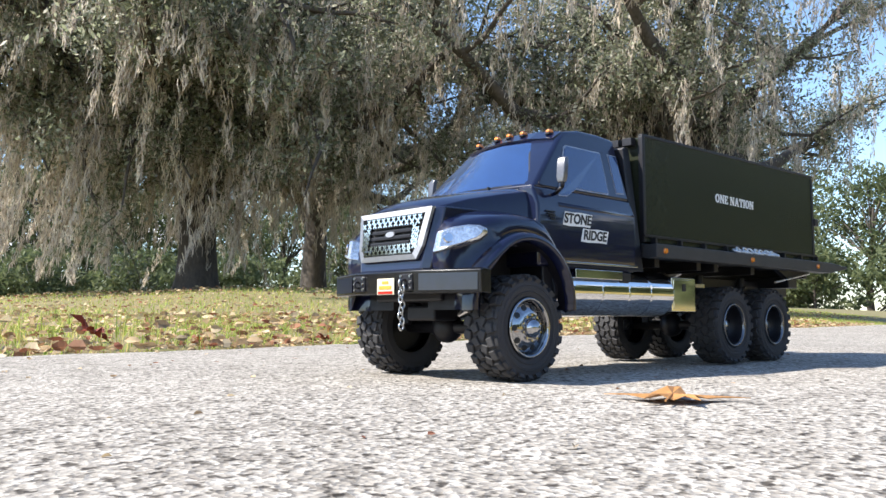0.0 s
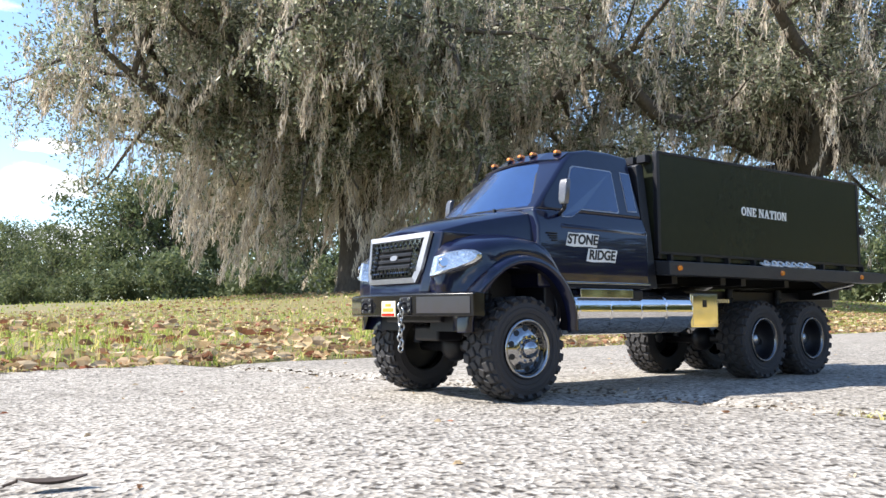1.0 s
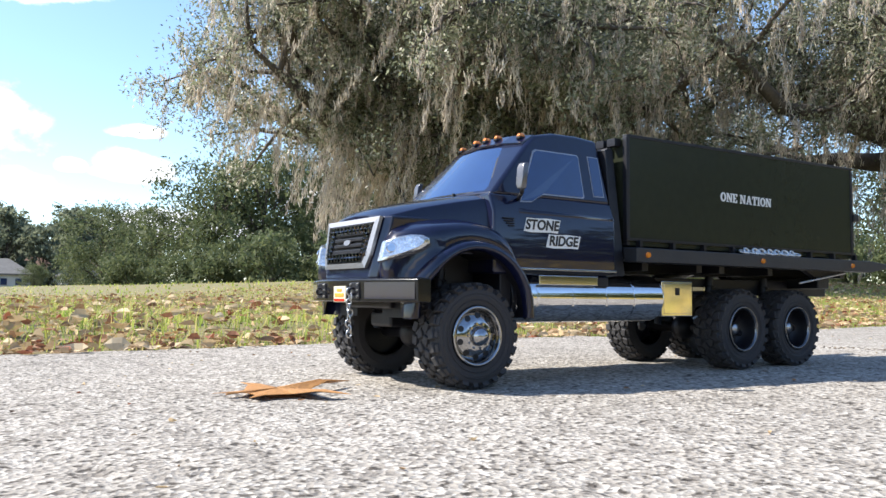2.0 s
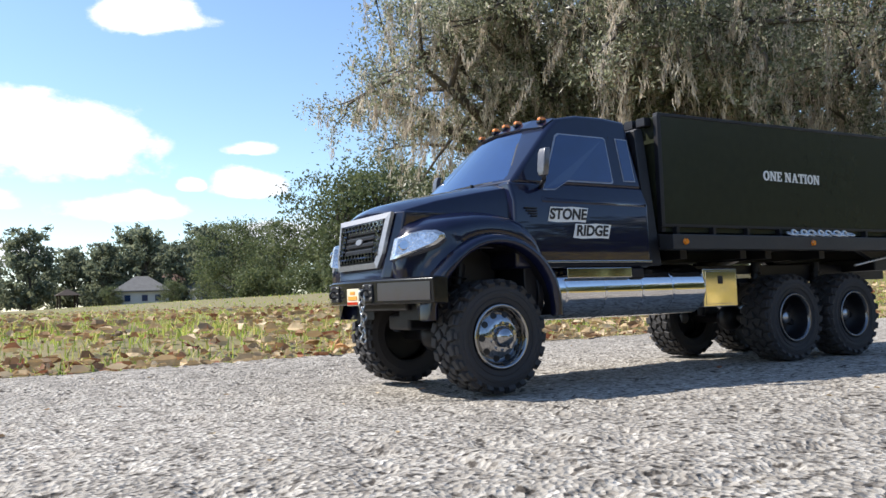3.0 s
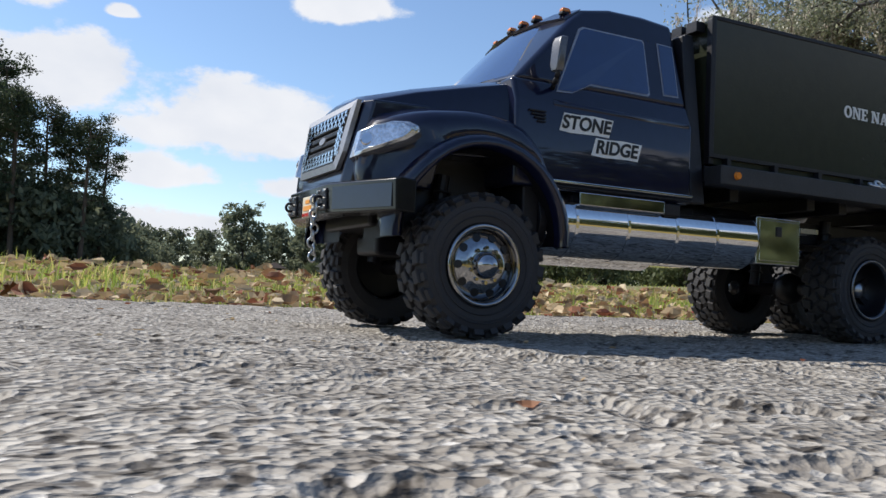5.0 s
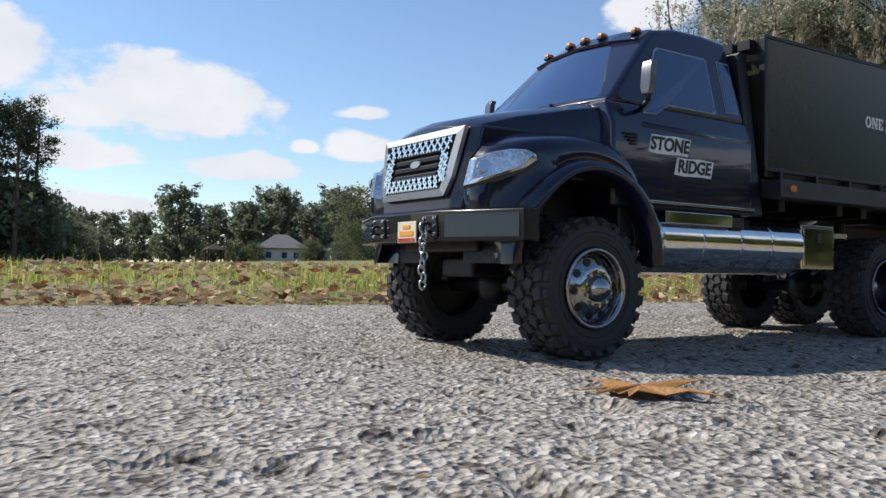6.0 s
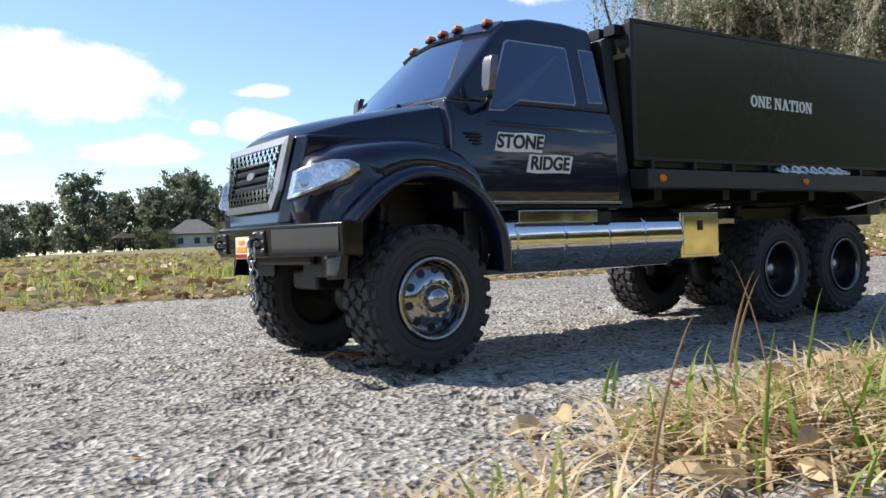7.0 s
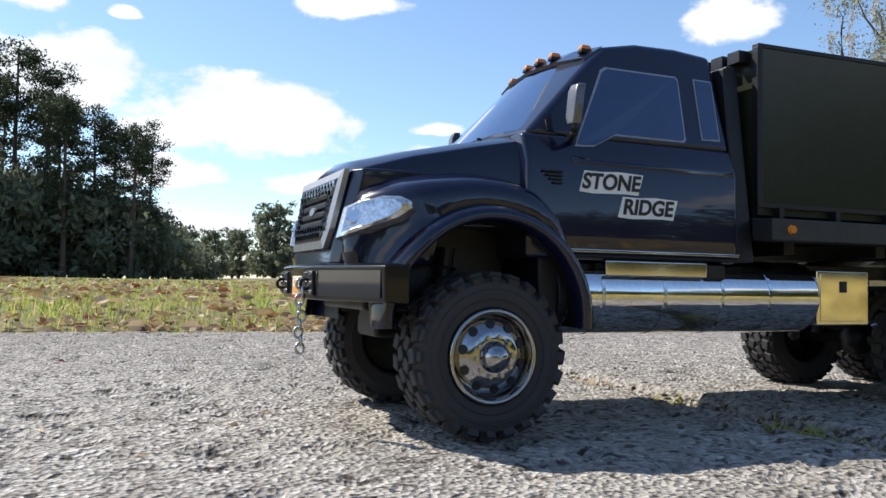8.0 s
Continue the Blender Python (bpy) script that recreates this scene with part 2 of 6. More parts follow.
INK = mat("black_ink", (0.012, 0.012, 0.012), 0.5, vary=0.3, scale=90)
PLATE = mat("plate_cream", (0.7, 0.62, 0.45), 0.45, vary=0.15, scale=90)
PLATE_SUN = mat("plate_orange", (0.8, 0.32, 0.04), 0.45, vary=0.2, scale=90)
BARK = mat("oak_bark", (0.12, 0.10, 0.085), 0.95, vary=0.6, scale=3, bump=1.0, bump_scale=12, stretch=(1, 1, 0.35))
PINEBARK = mat("pine_bark", (0.13, 0.09, 0.065), 0.95, vary=0.5, scale=2, bump=1.0, bump_scale=8, stretch=(1, 1, 0.4))
MOSS = mat("spanish_moss", (0.76, 0.68, 0.58), 0.95, second=(0.47, 0.395, 0.325), scale=1.2, per="island", spread=0.3, through=0.45, spec=0.1)
OAKLEAF = leaf_ramp("oak_leaf", [(0.0, (0.135, 0.15, 0.090)), (0.4, (0.21, 0.23, 0.145)), (0.75, (0.32, 0.335, 0.235)), (1.0, (0.60, 0.57, 0.48))], 0.32, 0.60)
TREELEAF = leaf_ramp("wood_leaf", [(0.0, (0.075, 0.10, 0.045)), (0.5, (0.115, 0.14, 0.062)), (1.0, (0.18, 0.20, 0.095))], 0.6, 0.45)
# far foliage: distance haze is put into the colour, paler and greyer
HAZELEAF = leaf_ramp("hazy_far_leaf", [(0.0, (0.13, 0.155, 0.11)), (0.5, (0.18, 0.205, 0.13)), (1.0, (0.27, 0.28, 0.18))], 0.8, 0.5)
PINELEAF = leaf_ramp("pine_needle", [(0.0, (0.032, 0.048, 0.026)), (1.0, (0.075, 0.095, 0.045))], 0.6, 0.3)
GRASS = leaf_ramp("grass_blade", [(0.0, (0.66, 0.55, 0.25)), (0.22, (0.54, 0.47, 0.16)), (0.40, (0.40, 0.44, 0.10)), (0.75, (0.24, 0.35, 0.06)), (1.0, (0.46, 0.52, 0.12))], 0.6, 0.5)
STRAW = leaf_ramp("dry_grass", [(0.0, (0.78, 0.66, 0.44)), (0.3, (0.62, 0.49, 0.28)), (0.55, (0.44, 0.29, 0.15)), (0.75, (0.70, 0.56, 0.34)), (0.88, (0.34, 0.20, 0.10)), (1.0, (0.34, 0.36, 0.09))], 0.7, 0.4)
GREEN = leaf_ramp("green_grass", [(0.0, (0.14, 0.24, 0.03)), (0.6, (0.24, 0.34, 0.06)), (1.0, (0.40, 0.42, 0.13))], 0.5, 0.4)
LITTER = leaf_ramp("leaf_litter", [(0.0, (0.40, 0.28, 0.15)), (0.3, (0.62, 0.47, 0.28)), (0.5, (0.25, 0.15, 0.08)), (0.66, (0.28, 0.10, 0.055)), (0.74, (0.42, 0.28, 0.14)), (0.88, (0.70, 0.57, 0.38)), (1.0, (0.14, 0.085, 0.05))], 0.7, 0.25)
WEED = leaf_ramp("weed_leaf", [(0.0, (0.30, 0.34, 0.06)), (0.6, (0.48, 0.46, 0.12)), (1.0, (0.55, 0.45, 0.20))], 0.6, 0.35)
CRUMB = leaf_ramp("dark_crumb", [(0.0, (0.06, 0.045, 0.03)), (0.6, (0.12, 0.085, 0.05)), (1.0, (0.26, 0.18, 0.10))], 0.9, 0.05)
LEAF_RED = mat("red_dry_leaf", (0.30, 0.045, 0.02), 0.65, vary=0.5, scale=60, bump=0.6, bump_scale=300, through=0.2)
LEAF_TAN = mat("tan_dry_leaf", (0.55, 0.27, 0.09), 0.6, vary=0.35, scale=50, bump=0.6, bump_scale=300, through=0.2)
GOLDGRASS = leaf_ramp("golden_grass", [(0.0, (0.68, 0.50, 0.16)), (0.5, (0.58, 0.40, 0.10)), (1.0, (0.42, 0.36, 0.09))], 0.7, 0.3)
LEAF_RUST = mat("rust_dry_leaf", (0.52, 0.15, 0.03), 0.5, vary=0.35, scale=50, bump=0.6, bump_scale=300, through=0.25)
LEAF_BROWN = mat("brown_dry_leaf", (0.33, 0.13, 0.05), 0.5, vary=0.45, scale=60, bump=0.6, bump_scale=300, through=0.15)
TWIG = mat("dark_twig", (0.055, 0.035, 0.025), 0.8, vary=0.5, scale=80)
WALLW = mat("pale_house_wall", (0.62, 0.62, 0.60), 0.85, vary=0.1, scale=1)
ROOF = mat("grey_shingle", (0.17, 0.165, 0.16), 0.9, vary=0.3, scale=2, bump=0.6, bump_scale=6)
ROOFB = mat("brown_shingle", (0.20, 0.12, 0.085), 0.9, vary=0.3, scale=2, bump=0.6, bump_scale=6)

# ---- building helpers ----


def mesh_of(name, verts, faces, material, smooth=False):
    me = bpy.data.meshes.new(name)
    me.from_pydata([tuple(v) for v in verts], [], [tuple(f) for f in faces])
    me.materials.append(material)
    if smooth:
        me.polygons.foreach_set("use_smooth", [True] * len(me.polygons))
    me.update()
    return me


def part(name, bm, material, parent, label="", smooth=False, bevel=0.0, at=None):
    """Links a bmesh or mesh as one object under a thing or a part."""
    if isinstance(bm, bpy.types.Mesh):
        me = bm
    else:
        bmesh.ops.recalc_face_normals(bm, faces=bm.faces)
        me = bpy.data.meshes.new(name)
        bm.to_mesh(me)
        bm.free()
        me.materials.append(material)
        if smooth:
            me.polygons.foreach_set("use_smooth", [True] * len(me.polygons))
    ob = new(name, me)
    if at is not None:
        ob.matrix_basis = at
    ob.parent = parent
    if bevel:
        md = ob.modifiers.new("bevel", "BEVEL")
        md.width, md.segments, md.limit_method, md.angle_limit, md.harden_normals = bevel, 3, "ANGLE", radians(28), True
        me.polygons.foreach_set("use_smooth", [True] * len(me.polygons))
    if label:
        tagged(ob, label)
    return ob


def box(x0, x1, y0, y1, z0, z1, bm=None):
    bm = bm or bmesh.new()
    bmesh.ops.create_cube(bm, size=1, matrix=Matrix.LocRotScale(((x0 + x1) / 2, (y0 + y1) / 2, (z0 + z1) / 2), None, (abs(x1 - x0), abs(y1 - y0), abs(z1 - z0))))
    return bm


def rod(a, b, r, bm=None, seg=12, r2=None):
    bm = bm or bmesh.new()
    a, b = Vector(a), Vector(b)
    q = (b - a).to_track_quat("Z", "Y").to_matrix().to_4x4()
    bmesh.ops.create_cone(bm, cap_ends=True, segments=seg, radius1=r, radius2=r if r2 is None else r2, depth=(b - a).length, matrix=Matrix.Translation((a + b) / 2) @ q)
    return bm


def loft(rings, bm=None, closed=True, caps=True):
    """Skin through rings of equal count."""
    bm = bm or bmesh.new()
    vs = [[bm.verts.new(p) for p in r] for r in rings]
    n = len(rings[0])
    for a, b in zip(vs, vs[1:]):
        for i in range(n if closed else n - 1):
            j = (i + 1) % n
            bm.faces.new((a[i], a[j], b[j], b[i]))
    if caps and closed:
        bm.faces.new(vs[0])
        bm.faces.new(list(reversed(vs[-1])))
    return bm


def prism(points, y0, y1, bm=None):
    """A polygon in x and z, pushed from y0 to y1."""
    return loft([[(x, y0, z) for x, z in points], [(x, y1, z) for x, z in points]], bm)


def lathe(profile, bm=None, seg=40, axis_y=0.0):
    """Turns (radius, y) round the y axis."""
    bm = bm or bmesh.new()
    rings = [[(r * math.cos(2 * math.pi * i / seg), y + axis_y, r * math.sin(2 * math.pi * i / seg)) for i in range(seg)] for r, y in profile]
    return loft(rings, bm, True, False)


# ---- the ground ----
FAR_EDGE, NEAR_EDGE = 1.08, -0.58


def smooth01(v):
    v = np.clip(v, 0, 1)
    return v * v * (3 - 2 * v)


def near_edge(x):
    """The near side of the path, where it widens."""
    return NEAR_EDGE - 0.40 * smooth01((np.asarray(x, float) + 7.6) / 1.8)


def lie(x, y):
    """Height of the verge and the field."""
    x, y = np.asarray(x, float), np.asarray(y, float)
    far = y - FAR_EDGE
    z = 0.035 * smooth01(far / 0.7) + 0.02 * smooth01((far - 0.5) / 6.0) + 0.0012 * np.clip(far - 3, 0, 160)
    z = z + 0.012 * np.sin(x * 2.1 + 1) * np.sin(y * 1.7) * smooth01(far / 1.5)
    z = z + 0.40 * smooth01((x - 0.5) / 6.5) * smooth01((far - 0.4) / 6.0)
    near = near_edge(x) - y
    z = z + 0.012 * smooth01(near / 0.3) + 0.03 * np.clip(near - 3.0, 0, 45)
    on = (y > near_edge(x) - 0.01) & (y < FAR_EDGE + 0.01)
    return np.where(on, -0.03, z - 0.012)


def sheet_axis(fine, lo, hi, reach, step):
    a = list(np.arange(lo, hi + 1e-6, fine))
    d, v = step, hi
    while v < reach:
        v += d
        d *= 1.35
        a.append(v)
    d, v = step, lo
    while v > -reach:
        v -= d
        d *= 1.35
        a.insert(0, v)
    return np.array(a)


def build_ground():
    xs = sheet_axis(0.25, -14, 8, 1500, 0.4)
    ys = np.array(sorted(set(np.round(np.concatenate([sheet_axis(0.25, -3, 9, 1500, 0.4), [NEAR_EDGE - 0.012, NEAR_EDGE - 0.008, FAR_EDGE + 0.008, FAR_EDGE + 0.012], np.arange(-1.1, -0.4, 0.05)]), 4))))
    X, Y = np.meshgrid(xs, ys)
    Z = lie(X, Y)
    nx = len(xs)
    faces = [(j * nx + i, j * nx + i + 1, (j + 1) * nx + i + 1, (j + 1) * nx + i) for j in range(len(ys) - 1) for i in range(nx - 1)]
    ob = new("ground", mesh_of("ground", np.stack([X.ravel(), Y.ravel(), Z.ravel()], 1), faces, SOIL, True))
    tagged(ob, "grassy verge and open field of thin grass over brown soil", "ground", kind="structure")
    return ob


def value_noise(x, y, cell, seed):
    """Smooth random relief on a lattice of that cell."""
    rng = np.random.RandomState(seed)
    tab = rng.rand(256, 256)
    u, v = x / cell, y / cell
    i, j = np.floor(u).astype(int), np.floor(v).astype(int)
    fu, fv = u - i, v - j
    fu, fv = fu * fu * (3 - 2 * fu), fv * fv * (3 - 2 * fv)
    a, b = tab[i % 256, j % 256], tab[(i + 1) % 256, j % 256]
    c, d = tab[i % 256, (j + 1) % 256], tab[(i + 1) % 256, (j + 1) % 256]
    return (a * (1 - fu) + b * fu) * (1 - fv) + (c * (1 - fu) + d * fu) * fv


def stone_relief(x, y, cell, seed):
    """Packed stones: each lattice cell holds one jittered stone of its own height; the value is that of the nearest."""
    rng = np.random.RandomState(seed)
    jx, jy, hh = rng.rand(256, 256), rng.rand(256, 256), rng.rand(256, 256)
    i, j = np.floor(x / cell).astype(int), np.floor(y / cell).astype(int)
    best, high = np.full(x.shape, 9.0), np.zeros(x.shape)
    for di in (-1, 0, 1):
        for dj in (-1, 0, 1):
            a, b = (i + di) % 256, (j + dj) % 256
            d = np.hypot((i + di + jx[a, b]) * cell - x, (j + dj + jy[a, b]) * cell - y) / cell
            hit = d < best
            high = np.where(hit, hh[a, b], high)
            best = np.where(hit, d, best)
    return high * (1 - 0.75 * np.clip(best, 0, 1) ** 2)


def slab_mesh(x0, x1, fine):
    """A worn slab: a dense rough top, and sides down into the soil."""
    xs = np.arange(x0, x1, 0.006 if fine else 0.06)
    xs = np.append(xs, x1)
    steps = (np.arange(0, 0.50, 0.0045), np.arange(0.50, 1.0, 0.012)) if fine else (np.arange(0, 1.0, 0.05),)
    ks = np.append(np.concatenate(steps), 1.0)
    edge_x = near_edge(xs)
    Y = edge_x[None, :] + ks[:, None] * (FAR_EDGE - edge_x)[None, :]
    X = np.broadcast_to(xs[None, :], Y.shape)
    ys = ks
    worn = 1.2 - 0.90 * smooth01((X + 4.6) / 2.6)
    rough = (stone_relief(X, Y, 0.0105, 1) - 0.4) * 0.0015 * worn + (value_noise(X, Y, 0.05, 2) - 0.5) * 0.0018 + (value_noise(X, Y, 0.45, 3) - 0.5) * 0.006
    pit = value_noise(X, Y, 0.024, 4)
    Z = rough - np.clip(pit - 0.66, 0, 1) * 0.022 * worn
    edge = np.minimum(np.minimum(X - x0, x1 - X), np.minimum(Y - edge_x[None, :], FAR_EDGE - Y))
    crumble = 0.006 + 0.02 * value_noise(X, Y, 0.06, 5)
    Z = Z - 0.014 * (1 - smooth01(edge / crumble))
    nx, ny = len(xs), len(ys)
    v = np.stack([X.ravel(), Y.ravel(), Z.ravel()], 1)
    idx = np.arange(nx * ny).reshape(ny, nx)
    f = np.stack([idx[:-1, :-1].ravel(), idx[:-1, 1:].ravel(), idx[1:, 1:].ravel(), idx[1:, :-1].ravel()], 1)
    ring = np.concatenate([idx[0, :], idx[1:, -1], idx[-1, -2::-1], idx[-2:0:-1, 0]])
    low = v[ring].copy()
    low[:, 2] = -0.09
    n0 = len(v)
    k = np.arange(len(ring))
    k2 = (k + 1) % len(ring)
    side = np.stack([ring[k], n0 + k, n0 + k2, ring[k2]], 1)
    v = np.concatenate([v, low])
    f = np.concatenate([f, side])
    me = bpy.data.meshes.new("slab")
    me.vertices.add(len(v))
    me.vertices.foreach_set("co", v.ravel())
    me.loops.add(len(f) * 4)
    me.loops.foreach_set("vertex_index", f.ravel().astype(np.int32))
    me.polygons.add(len(f))
    me.polygons.foreach_set("loop_start", np.arange(len(f), dtype=np.int32) * 4)
    me.polygons.foreach_set("use_smooth", np.ones(len(f), bool))
    me.update(calc_edges=True)
    me.materials.append(CONCRETE)
    return me


def build_path():
    path = tagged(new("pavement"), "pale weathered concrete footpath with rough exposed stones and grassy joints", "footpath", kind="structure")
    spans = [(8.61, 60, False), (-0.875, 8.59, False), (-10.425, -0.905, True), (-12.4, -10.455, True), (-60, -12.4, False)]
    for a, b, fine in spans:
        part("slab", slab_mesh(a, b, fine), CONCRETE, path)
    return path


build_ground()
build_path()

# ---- the truck: x to its rear, y to its right, origin on the ground under the front axle ----
truck = tagged(new("toy_truck"), "glossy black six-wheeled radio-controlled tipper truck with a tall dark box", "model truck")


def mirror_bm(bm):
    """The same shape on the other side of the truck."""
    b2 = bm.copy()
    for v in b2.verts:
        v.co.y = -v.co.y
    return b2


def both(name, bm, material, parent=None, **kw):
    b2 = mirror_bm(bm)
    part(name, bm, material, parent or truck, **kw)
    return part(name, b2, material, parent or truck, **kw)


def side_width(z):
    """Half the cab's width at a height."""
    if z < 0.2:
        return 0.105
    return 0.105 - (z - 0.2) * 0.42 if z < 0.2225 else 0.09555 - (z - 0.2225) * 0.27


def letters(text, height, material, parent, m, name="lettering", bold=0.0, squeeze=1.0, gap=1.0):
    cu = bpy.data.curves.new(name, "FONT")
    cu.body, cu.size, cu.extrude, cu.align_x, cu.align_y, cu.offset = text, height / 0.72, 0.0002, "CENTER", "CENTER", bold
    cu.space_word = gap
    tmp = new(name, cu)
    dg = bpy.context.evaluated_depsgraph_get()
    me = bpy.data.meshes.new_from_object(tmp.evaluated_get(dg))
    bpy.data.objects.remove(tmp)
    me.materials.clear()
    me.materials.append(material)
    for v in me.vertices:
        v.co.x *= squeeze
    ob = new(name, me)
    ob.matrix_basis, ob.parent = m, parent
    return ob


def slab_word(word, height):
    """Bold capitals with slab serifs, centred on the origin, standing in x and y."""
    bars = {
        "I": (0.46, [(0.12, 0.34, 0, 1), (0, 0.46, 0, 0.11), (0, 0.46, 0.89, 1)], []),
        "E": (0.80, [(0.10, 0.33, 0, 1), (0, 0.76, 0, 0.13), (0, 0.76, 0.87, 1), (0.10, 0.56, 0.43, 0.57), (0.65, 0.76, 0, 0.31), (0.65, 0.76, 0.69, 1)], []),
        "T": (0.90, [(0.33, 0.57, 0, 1), (0, 0.90, 0.86, 1), (0, 0.11, 0.66, 1), (0.79, 0.90, 0.66, 1), (0.20, 0.70, 0, 0.11)], []),
        "N": (1.04, [(0.10, 0.25, 0, 1), (0.79, 0.94, 0, 1), (0, 0.37, 0, 0.11), (0, 0.22, 0.89, 1), (0.67, 1.04, 0.89, 1)], [[(0.10, 1), (0.36, 1), (0.94, 0), (0.70, 0)]]),
        "A": (1.06, [(0.28, 0.76, 0.28, 0.40), (0, 0.36, 0, 0.11), (0.66, 1.06, 0, 0.11)], [[(0.10, 0), (0.25, 0), (0.58, 1), (0.43, 1)], [(0.43, 1), (0.63, 1), (0.98, 0), (0.72, 0)]]),
        "O": (0.96, [], []),
    }
    polys, x = [], 0.0
    for ch in word:
        if ch == " ":
            x += 0.42
            continue
        width, rects, others = bars[ch]
        polys += [[(x + a, c), (x + b, c), (x + b, d), (x + a, d)] for a, b, c, d in rects] + [[(x + u, v) for u, v in p] for p in others]
        if ch == "O":
            for k in range(16):
                t0, t1 = 2 * math.pi * k / 16, 2 * math.pi * (k + 1) / 16
                polys.append([(x + 0.48 + 0.48 * math.cos(t0), 0.5 + 0.52 * math.sin(t0)), (x + 0.48 + 0.48 * math.cos(t1), 0.5 + 0.52 * math.sin(t1)), (x + 0.48 + 0.24 * math.cos(t1), 0.5 + 0.36 * math.sin(t1)), (x + 0.48 + 0.24 * math.cos(t0), 0.5 + 0.36 * math.sin(t0))])
        x += width + 0.08
    bm = bmesh.new()
    for k, p in enumerate(polys):
        top = 0.0003 + 0.00003 * (k % 7)
        q = [((u - x / 2) * height, (v - 0.5) * height) for u, v in p]
        loft([[(u, v, -0.0006) for u, v in q], [(u, v, top) for u, v in q]], bm)
    return bm


def build_cab():
    # lower cab with the doors
    rings = [[(0.032, -w, z), (0.2275, -w, z), (0.2275, w, z), (0.032, w, z)] for z, w in ((0.128, 0.104), (0.136, 0.105), (0.2, 0.105), (0.2225, 0.0957))]
    cab = part("cab", loft(rings), PAINT, truck, bevel=0.004)
    # glasshouse
    top = [(0.034, 0.2205), (0.103, 0.290), (0.118, 0.3015), (0.150, 0.3085), (0.190, 0.3095), (0.226, 0.3065), (0.2275, 0.2205)]
    rings = []
    for s in (-1, -0.55, 0, 0.55, 1):
        rings.append([(x - (0.010 * (1 - s * s) if x < 0.13 else 0), s * side_width(z), z + (0.004 * (1 - s * s) if z > 0.28 else 0)) for x, z in top])
    part("cab_roof", loft(rings), PAINT, truck, bevel=0.005)

    def flat(poly, lift, name, material, parent):
        """A pane or line on the cab's side, standing a little proud."""
        for s in (-1, 1):
            bm = loft([[(x, s * (side_width(z) - 0.002), z) for x, z in poly], [(x, s * (side_width(z) + lift), z) for x, z in poly]])
            part(name, bm, material, parent)

    win = [(0.0765, 0.2150), (0.0935, 0.2160), (0.1150, 0.2270), (0.1785, 0.2270), (0.1810, 0.2290), (0.1840, 0.2790), (0.1820, 0.2815), (0.1160, 0.2815), (0.1110, 0.2785)]
    frame_ = [(x + (0.0016 if x > 0.12 else -0.0016), z + (0.0016 if z > 0.25 else -0.0016)) for x, z in win]
    flat(frame_, 0.0008, "window_trim", TRIM_EDGE, truck)
    flat(win, 0.0014, "side_window", GLASS, truck)
    quarter = [(0.2005, 0.2305), (0.2165, 0.2310), (0.2195, 0.2815), (0.2030, 0.2820)]
    flat([(x + (0.0014 if x > 0.21 else -0.0014), z + (0.0014 if z > 0.25 else -0.0014)) for x, z in quarter], 0.0008, "window_trim", TRIM_EDGE, truck)
    flat(quarter, 0.0014, "quarter_window", GLASS, truck)
    # door shut lines and the raised crease
    flat([(0.0695, 0.135), (0.0710, 0.135), (0.0710, 0.222), (0.0695, 0.222)], 0.0004, "door_gap", INK, truck)
    flat([(0.1915, 0.135), (0.1925, 0.135), (0.1925, 0.285), (0.1915, 0.285)], 0.0004, "door_gap", INK, truck)
    for s in (-1, 1):
        part("door_crease", loft([[(x, s * y, z) for x, y, z in ((0.07, 0.100, 0.2085), (0.07, 0.1062, 0.2015), (0.07, 0.103, 0.1965))], [(x, s * y, z) for x, y, z in ((0.222, 0.100, 0.2075), (0.222, 0.1062, 0.2005), (0.222, 0.103, 0.1955))]]), PAINT, truck, smooth=True)
        part("rocker_trim", box(0.066, 0.226, s * 0.104, s * 0.1085, 0.1335, 0.1362), CHROME, truck, bevel=0.0008)
        part("rocker_panel", box(0.066, 0.228, s * 0.06, s * 0.107, 0.1296, 0.1334), TRIM, truck, bevel=0.002)
    # windscreen on the slope between the pillars
    glass, rim = [], []
    for lift, inset, out in ((0.0012, 0.006, glass), (0.0006, 0.002, rim)):
        nx, nz = -0.71, 0.70
        for k in (0.05 + inset * 3, 0.93 - inset):
            x, z = 0.034 + (0.103 - 0.034) * k, 0.2205 + (0.290 - 0.2205) * k
            row = []
            for s in (-1, -0.55, 0, 0.55, 1):
                zz = z + (0.004 * (1 - s * s) if z > 0.28 else 0)
                row.append((x - 0.010 * (1 - s * s) + nx * lift, s * (side_width(z) - inset - 0.004), zz + nz * lift))
            out.append(row)
    part("windscreen_seal", loft(rim, closed=False, caps=False), INK, truck)
    part("windscreen", loft(glass, closed=False, caps=False), GLASS, truck, smooth=True)
    # sun visor lip over the windscreen
    vis = []
    for s in (-1, -0.55, 0, 0.55, 1):
        x = 0.1035 - 0.010 * (1 - s * s)
        z = 0.2895 + 0.004 * (1 - s * s)
        y = s * 0.072
        vis.append([(x - 0.003, y, z - 0.001), (x + 0.012, y, z + 0.0105), (x + 0.014, y, z + 0.013), (x - 0.0045, y, z + 0.0015)])
    part("visor", loft(vis), PAINT, truck, smooth=False)
